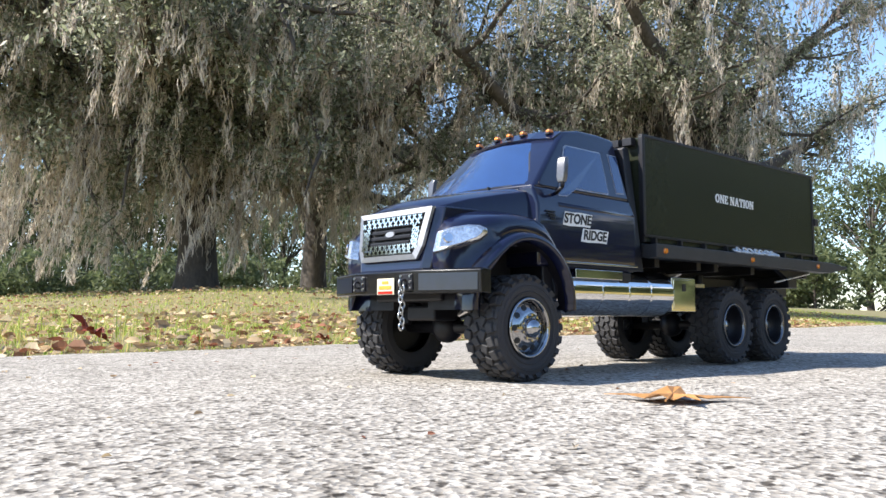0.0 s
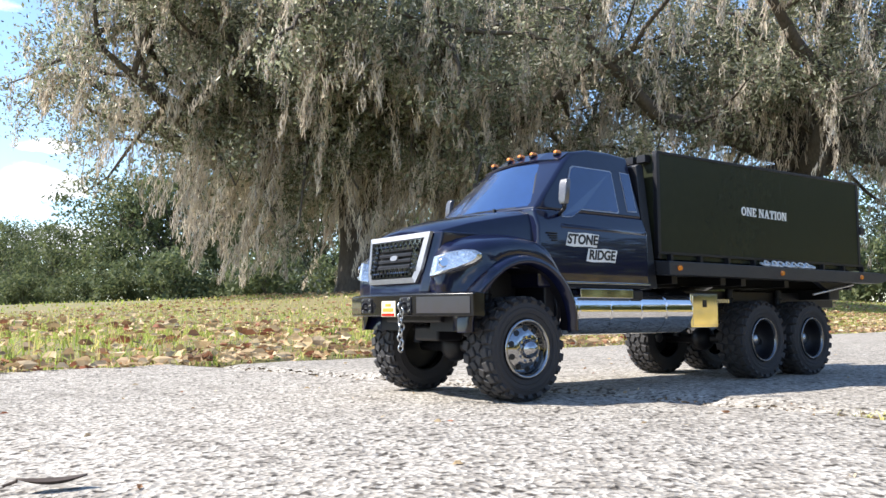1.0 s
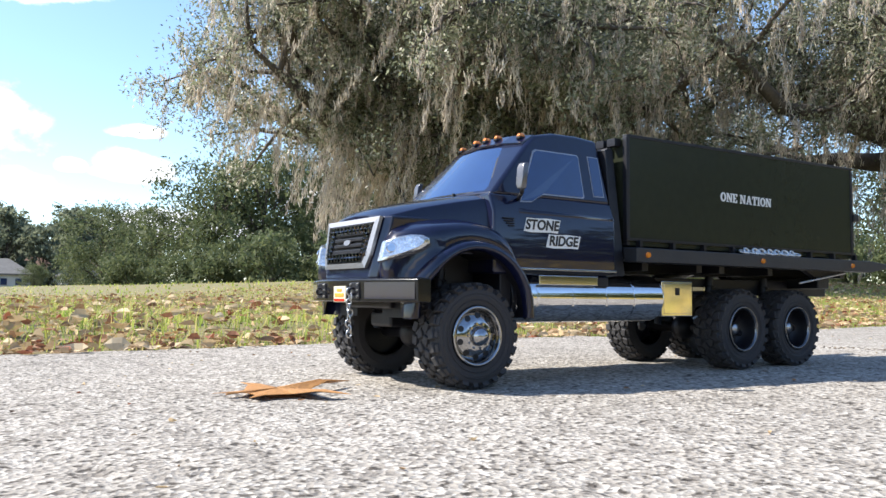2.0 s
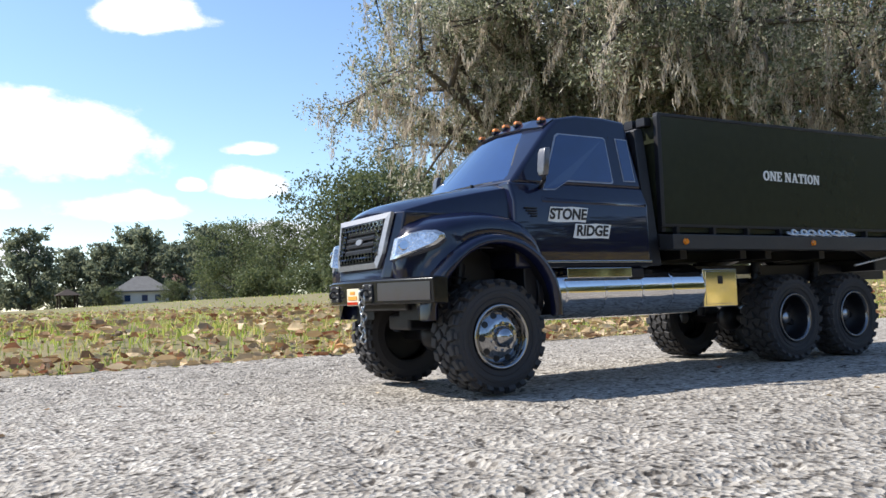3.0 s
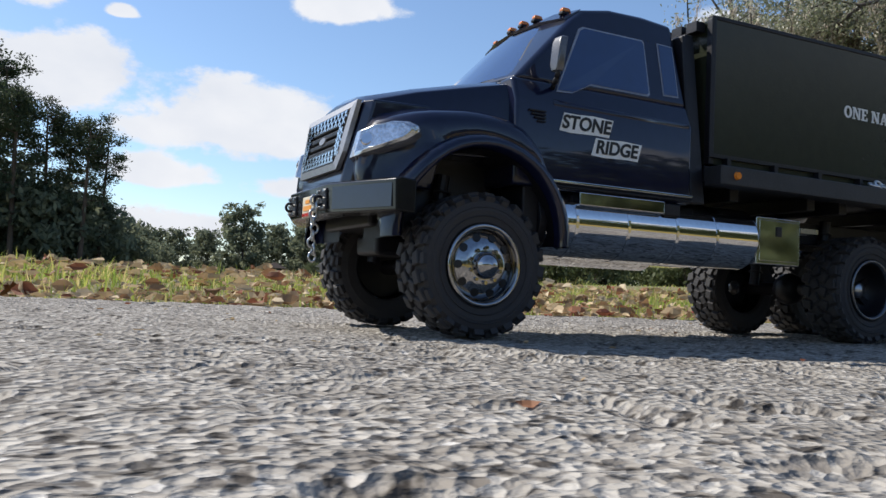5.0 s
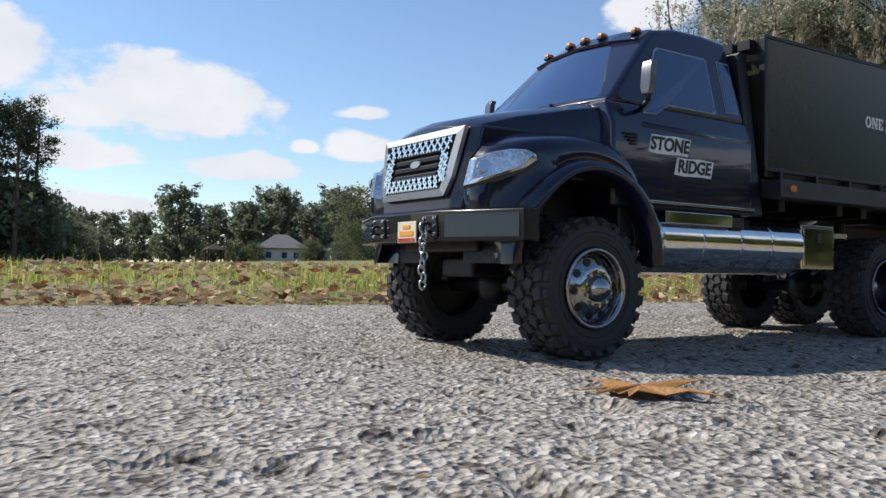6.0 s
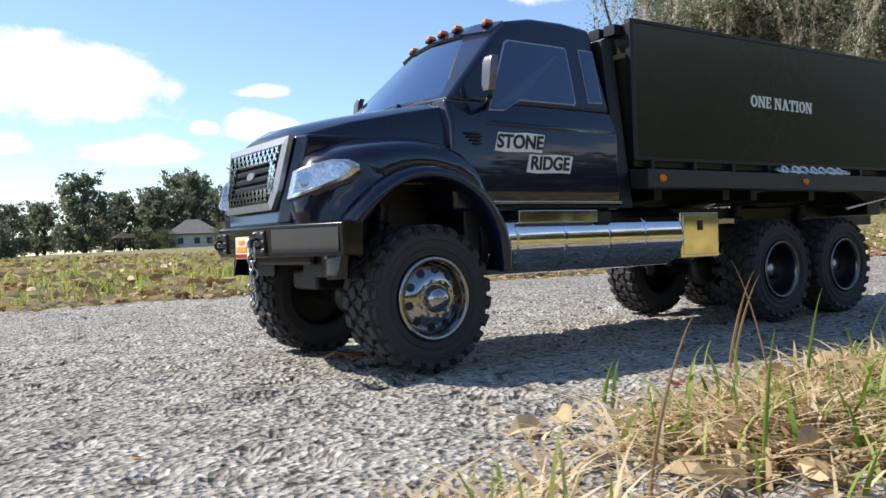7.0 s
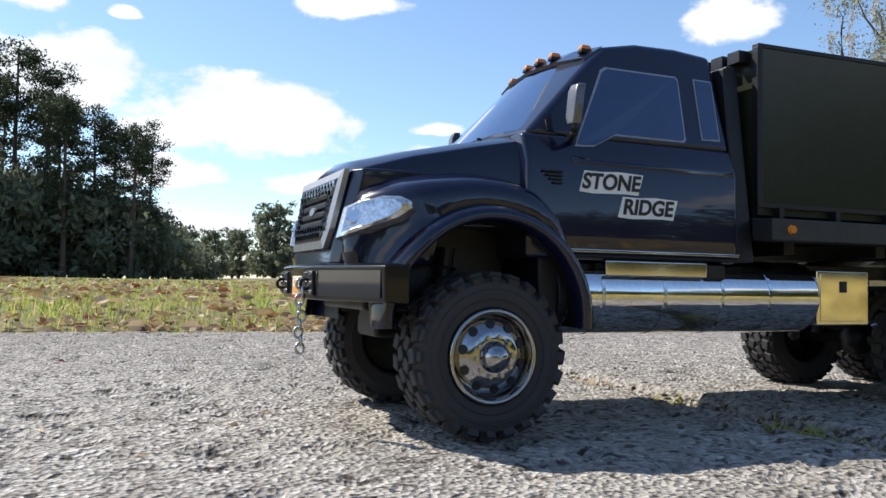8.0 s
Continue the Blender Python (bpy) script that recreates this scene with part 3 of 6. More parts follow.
    for y in (0.062, 0.0225, 0.0, -0.0225, -0.0605):
        k = 1 - (y / 0.0735) ** 2
        x, z = 0.110 - 0.010 * k, 0.2985 + 0.004 * k
        base = part("marker_lamp", box(x - 0.004, x + 0.008, y - 0.0036, y + 0.0036, z - 0.002, z + 0.0012), TRIM, truck, bevel=0.001)
        lens = loft([[(x - 0.0055 * q + 0.001, y - 0.0036 * q, z + h), (x + 0.0075 * q, y - 0.0036 * q, z + h), (x + 0.0075 * q, y + 0.0036 * q, z + h), (x - 0.0055 * q + 0.001, y + 0.0036 * q, z + h)] for q, h in ((0.82, 0.0012), (0.78, 0.0036), (0.55, 0.0052))])
        part("lens", lens, AMBER, base, "amber plastic lamp lens", bevel=0.001)
    # mirrors
    for s in (-1, 1):
        arm = rod((0.072, s * 0.098, 0.216), (0.066, s * 0.113, 0.2215), 0.0022)
        rod((0.066, s * 0.113, 0.2215), (0.067, s * 0.114, 0.231), 0.0024, arm)
        mirror = part("wing_mirror", arm, TRIM, truck, smooth=True)
        shell = loft([[(x0, s * ya, z), (x0 + 0.0075, s * (ya + 0.001), z), (x0 + 0.0085, s * yb, z + 0.0006), (x0 + 0.001, s * yb, z)] for x0, ya, yb, z in ((0.0625, 0.1085, 0.1160, 0.2265), (0.0618, 0.1070, 0.1185, 0.2330), (0.0640, 0.1065, 0.1185, 0.2520), (0.0665, 0.1070, 0.1165, 0.2575))])
        part("mirror_shell", shell, MIRROR_SHELL, mirror, bevel=0.0015)
    # cab back rack
    for s in (-1, 1):
        part("rack_post", loft([[(0.2285, s * 0.103, 0.13), (0.247, s * 0.103, 0.13), (0.247, s * 0.088, 0.13), (0.2285, s * 0.088, 0.13)], [(0.2285, s * 0.086, 0.295), (0.243, s * 0.086, 0.295), (0.243, s * 0.070, 0.295), (0.2285, s * 0.070, 0.295)]]), TRIM, truck, bevel=0.002)
    part("rack_panel", box(0.232, 0.242, -0.086, 0.086, 0.13, 0.297), TRIM, truck, bevel=0.002)
    # lettering on the doors
    for s in (-1, 1):
        for word, x0, x1, z0, z1 in (("STONE", 0.078, 0.131, 0.1785, 0.1950), ("RIDGE", 0.1125, 0.1640, 0.1608, 0.1770)):
            lean = 0.0022
            p = [(x0 - lean, z0 + 0.0006), (x0 + 0.010, z0 - 0.0004), (x1 - 0.014, z0 + 0.0005), (x1 - lean, z0), (x1 + lean, z1 - 0.0005), (x1 - 0.02, z1 + 0.0006), (x0 + 0.016, z1 - 0.0003), (x0 + lean, z1)]
            if s > 0:
                p = [(x0 + x1 - x, z) for x, z in reversed(p)]
            plate = part("door_decal", loft([[(x, s * 0.1049, z) for x, z in p], [(x, s * 0.1056, z) for x, z in p]]), DECAL, truck, "white decal patch with black lettering")
            ob = letters(word, 0.0118, INK, plate, pose((x0 + x1) / 2, s * 0.1059, (z0 + z1) / 2, 90, 0, 0 if s < 0 else 180), bold=0.0005, squeeze=1.0)
            for v in ob.data.vertices:
                v.co.x += v.co.y * 0.16
    return cab


def build_nose():
    # bonnet
    rings = []
    for x, hw, zt in ((-0.090, 0.062, 0.1905), (-0.082, 0.066, 0.1965), (-0.045, 0.072, 0.2065), (0.0, 0.083, 0.2155), (0.030, 0.093, 0.2205), (0.050, 0.096, 0.2215)):
        prof = []
        for s in (-1, 1):
            q = [(-hw - 0.003, 0.150), (-hw - 0.001, zt - 0.020), (-hw + 0.004, zt - 0.005), (-hw + 0.016, zt), (-hw * 0.42, zt + 0.0030)]
            prof += [(x + 0.004 * abs(y) / 0.09, (y if s < 0 else -y), z) for y, z in (q if s < 0 else reversed(q))]
        prof.insert(5, (x, 0, zt + 0.0042))
        rings.append(prof)
    part("bonnet", loft(rings), PAINT, truck, smooth=False, bevel=0.0015)
    # nose shell under it, leaning forward to the bumper
    rings = []
    for x, hw, z in ((-0.1005, 0.056, 0.121), (-0.0975, 0.060, 0.140), (-0.0905, 0.064, 0.172), (-0.087, 0.065, 0.190)):
        rings.append([(x, -hw + 0.004, z), (x + 0.006, -hw - 0.006, z), (x + 0.075, -hw - 0.012, z), (x + 0.075, hw + 0.012, z), (x + 0.006, hw + 0.006, z), (x, hw - 0.004, z)])
    part("nose_shell", loft(rings), PAINT, truck, bevel=0.002)
    # grille: chrome surround, dark mesh of bars
    def gx(z):
        return -0.0885 - (0.190 - z) * 0.19

    outer = [(-0.0625, 0.1895), (0.0625, 0.1895), (0.055, 0.147), (0.048, 0.1325), (-0.048, 0.1325), (-0.055, 0.147)]
    inner = [(-0.0545, 0.1835), (0.0545, 0.1835), (0.0475, 0.149), (0.0425, 0.1385), (-0.0425, 0.1385), (-0.0475, 0.149)]
    rings = [[(gx(z) - d, y, z) for y, z in poly] for poly, d in ((outer, 0.0), (outer, 0.004), (inner, 0.0055), (inner, -0.001))]
    grille = part("grille", loft(rings, caps=False), SATIN, truck, "satin silver grille surround with dark lattice")
    part("grille_back", loft([[(gx(z) - 0.0006, y, z) for y, z in inner], [(gx(z) - 0.0012, y, z) for y, z in inner]]), INK, grille)
    for k in range(4):
        z = 0.152 + k * 0.0068
        part("grille_bar", box(gx(z) - 0.0055, gx(z) - 0.001, -0.034, 0.034, z - 0.0021, z + 0.0021), TRIM, grille, bevel=0.001)
    badge = [(0.0075 * math.cos(a), 0.1625 + 0.0032 * math.sin(a)) for a in np.linspace(0, 2 * math.pi, 20, endpoint=False)]
    part("badge", loft([[(gx(z) - d, y, z) for y, z in badge] for d in (0.0050, 0.0066)]), SATIN, grille)
    studs = []
    for row, z in enumerate((0.1795, 0.1745, 0.1475, 0.1425)):
        half = (0.047, 0.049, 0.043, 0.040)[row]
        for i in range(11):
            studs.append((-half + 2 * half * (i + 0.5 * (row % 2)) / 10.5, z))
    for z in (0.1685, 0.1625, 0.1565, 0.1515):
        for s in (-1, 1):
            studs += [(s * 0.040, z), (s * 0.0455, z - 0.003)]
    lattice = bmesh.new()
    for y, z in studs:
        m = Matrix.Translation((gx(z) - 0.0032, y, z)) @ Matrix.Rotation(radians(45), 4, "X")
        bmesh.ops.create_cube(lattice, size=1, matrix=m @ Matrix.Diagonal((0.006, 0.0018, 0.0074, 1)))
        bmesh.ops.create_cube(lattice, size=1, matrix=m @ Matrix.Diagonal((0.0056, 0.0074, 0.0018, 1)))
    part("lattice", lattice, CHROME, grille)
    # wings with round arches
    cz, n = 0.083, 22
    arch = [(0.0705 * math.cos(math.radians(180 - a)), cz + 0.0705 * math.sin(math.radians(180 - a))) for a in np.linspace(-4, 184, n)]
    crest = []
    keys = [(-0.094, 0.118), (-0.097, 0.135), (-0.094, 0.152), (-0.084, 0.1705), (-0.066, 0.1765), (-0.040, 0.1815), (-0.010, 0.1855), (0.020, 0.1845), (0.040, 0.178), (0.056, 0.162), (0.066, 0.142), (0.072, 0.118), (0.076, 0.080)]
    d = [0]
    for a, b in zip(keys, keys[1:]):
        d.append(d[-1] + math.hypot(b[0] - a[0], b[1] - a[1]))
    for s in np.linspace(0, d[-1], n):
        crest.append((np.interp(s, d, [k[0] for k in keys]), np.interp(s, d, [k[1] for k in keys])))

    def wing_y(x):
        """The wing bows out over the wheel and draws in at the lamp."""
        return -0.110 + 0.026 * smooth01((-x - 0.045) / 0.055)

    rows = []
    inner_row = [(x + 0.004, -0.058, z + (0.010 if z > 0.15 else 0)) for x, z in crest]
    rows.append(inner_row)
    rows.append([(x, wing_y(x) + 0.012, z) for x, z in crest])
    rows.append([(x, wing_y(x) + 0.002, z - 0.004) for x, z in crest])
    for k in (0.25, 0.55):
        rows.append([(c[0] * (1 - k) + a[0] * k, wing_y(c[0]) - 0.001 - 0.003 * k, (c[1] - 0.004) * (1 - k) + a[1] * k) for c, a in zip(crest, arch)])
    flare = []
    for r_, y in ((0.0815, -0.112), (0.0790, -0.1215), (0.0735, -0.1245), (0.0705, -0.1225), (0.0700, -0.085)):
        flare.append([(r_ * math.cos(math.radians(180 - a)), y + 0.016 * smooth01((-r_ * math.cos(math.radians(180 - a)) * -1 * -1 - 0.05) / 0.03) * (1 if math.cos(math.radians(180 - a)) < 0 else 0), cz + r_ * math.sin(math.radians(180 - a))) for a in np.linspace(-4, 184, n)])
    rows.append(flare[0])
    bm = loft(rows, closed=False, caps=False)
    both("front_wing", bm, PAINT, smooth=True)
    both("wheel_arch_flare", loft(flare, closed=False, caps=False), PAINT, smooth=True)
    liner = loft([[(0.0695 * math.cos(math.radians(a)), y, cz + 0.0695 * math.sin(math.radians(a))) for a in np.linspace(-4, 184, n)] for y in (-0.112, -0.03)], closed=False, caps=False)
    both("wheel_arch_liner", liner, TRIM, smooth=True)
    part("engine_block", box(-0.075, 0.04, -0.056, 0.056, 0.088, 0.185), TRIM, truck, bevel=0.003)
    part("bulkhead", box(0.045, 0.07, -0.1, 0.1, 0.085, 0.14), TRIM, truck, bevel=0.002)
    # headlamps set into the wing's corner
    for s in (-1, 1):
        poly = [(-0.0955, -0.066, 0.1370), (-0.0915, -0.080, 0.1390), (-0.079, -0.0935, 0.1440), (-0.0615, -0.1035, 0.1510), (-0.0540, -0.1068, 0.1570), (-0.0545, -0.1065, 0.1620), (-0.0600, -0.1020, 0.1655), (-0.0700, -0.0945, 0.1660), (-0.0825, -0.0825, 0.1635), (-0.0905, -0.068, 0.1590)]
        nrm = Vector((-0.66, -0.72, 0.2)).normalized()
        c = Vector((-0.073, -0.088, 0.1530))
        r0 = [Vector(p) - nrm * 0.002 for p in poly]
        r1 = [Vector(p) + nrm * 0.0085 for p in poly]
        r2 = [c + (Vector(p) - c) * 0.80 + nrm * 0.0125 for p in poly]
        fix = lambda ring: [(p.x, p.y if s < 0 else -p.y, p.z) for p in ring]
        lamp = part("headlamp", loft([fix(r0), fix(r1), fix(r2)]), LENS, truck, "clear plastic headlamp with chrome bowls", smooth=False, bevel=0.0008)
        for k, (q, rad) in enumerate(((0.35, 0.0058), (-0.15, 0.0048))):
            p = c + Vector((-0.016, 0.013, -0.003)) * q * 2 + nrm * 0.0122
            p2 = p + nrm * 0.0016
            a = (p.x, p.y if s < 0 else -p.y, p.z)
            b = (p2.x, p2.y if s < 0 else -p2.y, p2.z)
            part("lamp_bowl", rod(a, b, rad, seg=18, r2=rad * 0.8), CHROME, lamp)
        # vent at the wing's back
        vent = bmesh.new()
        for k in range(4):
            box(0.044 + k * 0.003, 0.061, s * 0.1035, s * 0.1068, 0.192 - k * 0.0028, 0.1932 - k * 0.0028, vent)
        part("wing_vent", vent, TRIM, truck)
    part("nozzle", rod((0.028, -0.03, 0.2225), (0.028, -0.03, 0.2265), 0.0018), INK, truck)


def build_bumper():
    pts = [(-0.0815, -0.1255), (-0.1095, -0.052), (-0.1105, 0.0), (-0.1095, 0.052), (-0.0815, 0.1255)]
    rings = []
    for x, y in pts:
        rings.append([(x, y, 0.0955), (x - 0.001, y, 0.1195), (x + 0.004, y * 0.99, 0.1215), (x + 0.018, y * 0.97, 0.1205), (x + 0.018, y * 0.97, 0.0945)])
    bumper = part("front_bumper", loft(rings), TRIM_GLOSS, truck, bevel=0.0012)
    for s in (-1, 1):
        a, b = Vector((-0.0835, s * 0.1215, 0)), Vector((-0.1080, s * 0.058, 0))
        out = Vector((-0.93, s * 0.36, 0)) * 0.0007
        q = [(p + out + Vector((0, 0, z))) for p, z in ((a, 0.0985), (b, 0.0985), (b, 0.1165), (a, 0.1165))]
        q2 = [p - out * 1.6 for p in q]
        part("bumper_panel", loft([q2, q]), PAINT, bumper)
        plate = part("tow_plate", box(-0.1118, -0.1095, s * 0.041 - 0.0105, s * 0.041 + 0.0105, 0.0985, 0.1165), TRIM, bumper, bevel=0.001)
        for dy in (-0.0075, 0.0075):
            for dz in (0.101, 0.1075, 0.114):
                part("bolt", rod((-0.1116, s * 0.041 + dy, dz), (-0.1132, s * 0.041 + dy, dz), 0.0014, seg=6), STEEL, plate)
        part("tow_eye", torus(0.0036, 0.0013, pose(-0.1140, s * 0.041, 0.1065, 90, 0, 0)), TRIM, plate, smooth=True)
    sign = part("number_plate", box(-0.1128, -0.1112, -0.0225, 0.0065, 0.0945, 0.1125), PLATE, bumper, "small cream and orange number plate", bevel=0.0006)
    part("plate_print", box(-0.1134, -0.1126, -0.0205, 0.0045, 0.0955, 0.0985), REDLAMP, sign)
    part("plate_print", box(-0.1134, -0.1126, -0.0185, 0.0025, 0.1005, 0.1045), PLATE_SUN, sign)
    part("plate_print", box(-0.1134, -0.1126, -0.0135, -0.0025, 0.1065, 0.1095), PLATE_SUN, sign)
    # hanging tow chain
    for k in range(9):
        z = 0.1065 - k * 0.0058
        m = pose(-0.1175 + 0.001 * math.sin(k * 1.9), -0.041 + 0.0008 * math.cos(k * 2.3), z, 0, 90, 0 if k % 2 else 90)
        link = part("chain_link", torus(0.0030, 0.00095, m, (1.25, 1, 1)), STEEL, truck, smooth=True)
    # chin and shackles
    part("chin", box(-0.066, -0.05, -0.050, 0.050, 0.089, 0.096), TRIM, truck, bevel=0.003)
    part("skid", box(-0.055, -0.015, -0.024, 0.024, 0.066, 0.084), TRIM, truck, bevel=0.004)


def torus(big, small, m, stretch=(1, 1, 1), bm=None, seg=14, tube=7):
    bm = bm or bmesh.new()
    rings = []
    for i in range(seg):
        a = 2 * math.pi * i / seg
        rings.append([m @ Vector(((big + small * math.cos(b)) * math.cos(a) * stretch[0], (big + small * math.cos(b)) * math.sin(a) * stretch[1], small * math.sin(b))) for b in [2 * math.pi * j / tube for j in range(tube)]])
    return loft(rings + [rings[0]], bm, True, False)


def build_bed():
    x0, x1, hw = 0.254, 0.783, 0.100
    z0, z1 = 0.170, 0.3125
    # four walls and a sunk cover
    for s in (-1, 1):
        side = loft([[(x0, s * (hw - 0.004), z0), (x1, s * (hw - 0.004), z0), (x1 + 0.004, s * (hw - 0.002), z1 + 0.006), (x0, s * (hw - 0.002), z1)], [(x0, s * hw, z0), (x1, s * hw, z0), (x1 + 0.004, s * hw, z1 + 0.006), (x0, s * hw, z1)]])
        wall = part("box_side", side, PANEL, truck, "dark olive-black side panel", bevel=0.0008)
        m = pose(0.504, s * (hw + 0.0004), 0.2475, 90, 0.6 if s < 0 else -0.6, 0 if s < 0 else 180)
        part("lettering", slab_word("ONE NATION", 0.0128), DECAL, wall, "white slab-serif lettering", at=m)
        part("top_edge", loft([[(x0 - 0.001, s * (hw + 0.001), z1 - 0.001), (x0 - 0.001, s * (hw - 0.007), z1 - 0.001), (x0 - 0.001, s * (hw - 0.007), z1 + 0.003), (x0 - 0.001, s * (hw + 0.001), z1 + 0.003)], [(x1 + 0.005, s * (hw + 0.001), z1 + 0.005), (x1 + 0.005, s * (hw - 0.007), z1 + 0.005), (x1 + 0.005, s * (hw - 0.007), z1 + 0.009), (x1 + 0.005, s * (hw + 0.001), z1 + 0.009)]]), TRIM, truck, bevel=0.0008)
        part("box_post", box(x0 - 0.002, x0 + 0.004, s * (hw - 0.006), s * (hw + 0.0012), z0, z1), TRIM, truck, bevel=0.0008)
        part("box_post", box(x1 - 0.002, x1 + 0.005, s * (hw - 0.006), s * (hw + 0.0012), z0, z1 + 0.004), TRIM, truck, bevel=0.0008)
        part("tail_latch", box(x1 + 0.002, x1 + 0.018, s * (hw - 0.012), s * (hw + 0.004), 0.232, 0.245), TRIM, truck, bevel=0.002)
        # rail, its stake pockets and lamps
        prof = [(0.246, 0.148), (0.246, 0.166), (0.800, 0.166), (0.868, 0.1615), (0.872, 0.158), (0.800, 0.148)]
        rail = part("side_rail", prism(prof, s * 0.1015, s * 0.1235), TRIM_GREY, truck, bevel=0.0012)
        for k in range(9):
            x = 0.27 + k * 0.064
            part("stake_pocket", box(x, x + 0.005, s * 0.100, s * 0.107, 0.166, 0.1765), TRIM, rail)
        part("rub_strip", box(0.25, 0.79, s * 0.1003, s * 0.1035, 0.1765, 0.1800), TRIM, rail)
        for x in (0.266, 0.507, 0.742):
            lamp = rod((x, s * 0.1228, 0.1572), (x, s * 0.1262, 0.1572), 0.0042, seg=16, r2=0.0032)
            part("side_lamp", lamp, AMBER, truck, "amber side marker lamp")
    part("box_front", box(x0, x0 + 0.005, -hw + 0.006, hw - 0.006, z0, z1 - 0.001), PANEL, truck)
    part("box_tail", box(x1 - 0.003, x1 + 0.003, -hw + 0.006, hw - 0.006, z0, z1 + 0.003), PANEL, truck)
    hatch = bmesh.new()
    for k in range(22):
        box(x0 + 0.006 + k * 0.0237, x0 + 0.006 + k * 0.0237 + 0.021, -hw + 0.007, hw - 0.007, z1 - 0.010 + k * 0.0002, z1 - 0.004 + k * 0.0002, hatch)
    part("box_cover", hatch, TRIM, truck)
    head = bmesh.new()
    for k in range(9):
        box(x0 - 0.012, x0 - 0.001, -hw + 0.010 + k * 0.0205, -hw + 0.024 + k * 0.0205, z1 - 0.012, z1 - 0.002, head)
    part("box_header", head, TRIM, truck)
    part("deck", box(0.248, 0.80, -0.1, 0.1, 0.152, 0.168), TRIM, truck, bevel=0.001)
    # chain laid on the rail
    for k in range(15):
        x = 0.474 + k * 0.0091
        tip = 62 if k % 2 else 28
        m = pose(x, -0.1150 + 0.0010 * math.sin(k * 1.7), 0.1700 + 0.0010 * (k % 2), tip, 0, 9 * math.sin(k * 2.1))
        part("chain_link", torus(0.0046, 0.00145, m, (1.42, 1.0, 1)), CHAIN, truck, smooth=True)
    # cross members and the rear under-ride bar
    for x in (0.29, 0.40, 0.45, 0.565, 0.70, 0.76):
        part("cross_member", box(x, x + 0.012, -0.092, 0.092, 0.138, 0.152), TRIM, truck, bevel=0.001)
    part("under_ride_bar", box(0.690, 0.722, -0.096, 0.096, 0.120, 0.138), TRIM, truck, bevel=0.002)
    for s in (-1, 1):
        part("bar_bracket", prism([(0.655, 0.150), (0.76, 0.150), (0.722, 0.136), (0.69, 0.136)], s * 0.085, s * 0.094), TRIM, truck)
        part("tail_lamp", box(0.7215, 0.7245, s * 0.072, s * 0.092, 0.124, 0.134), REDLAMP, truck)
        part("bracket_rod", rod((0.640, s * 0.096, 0.128), (0.755, s * 0.103, 0.146), 0.0018), STEEL, truck)


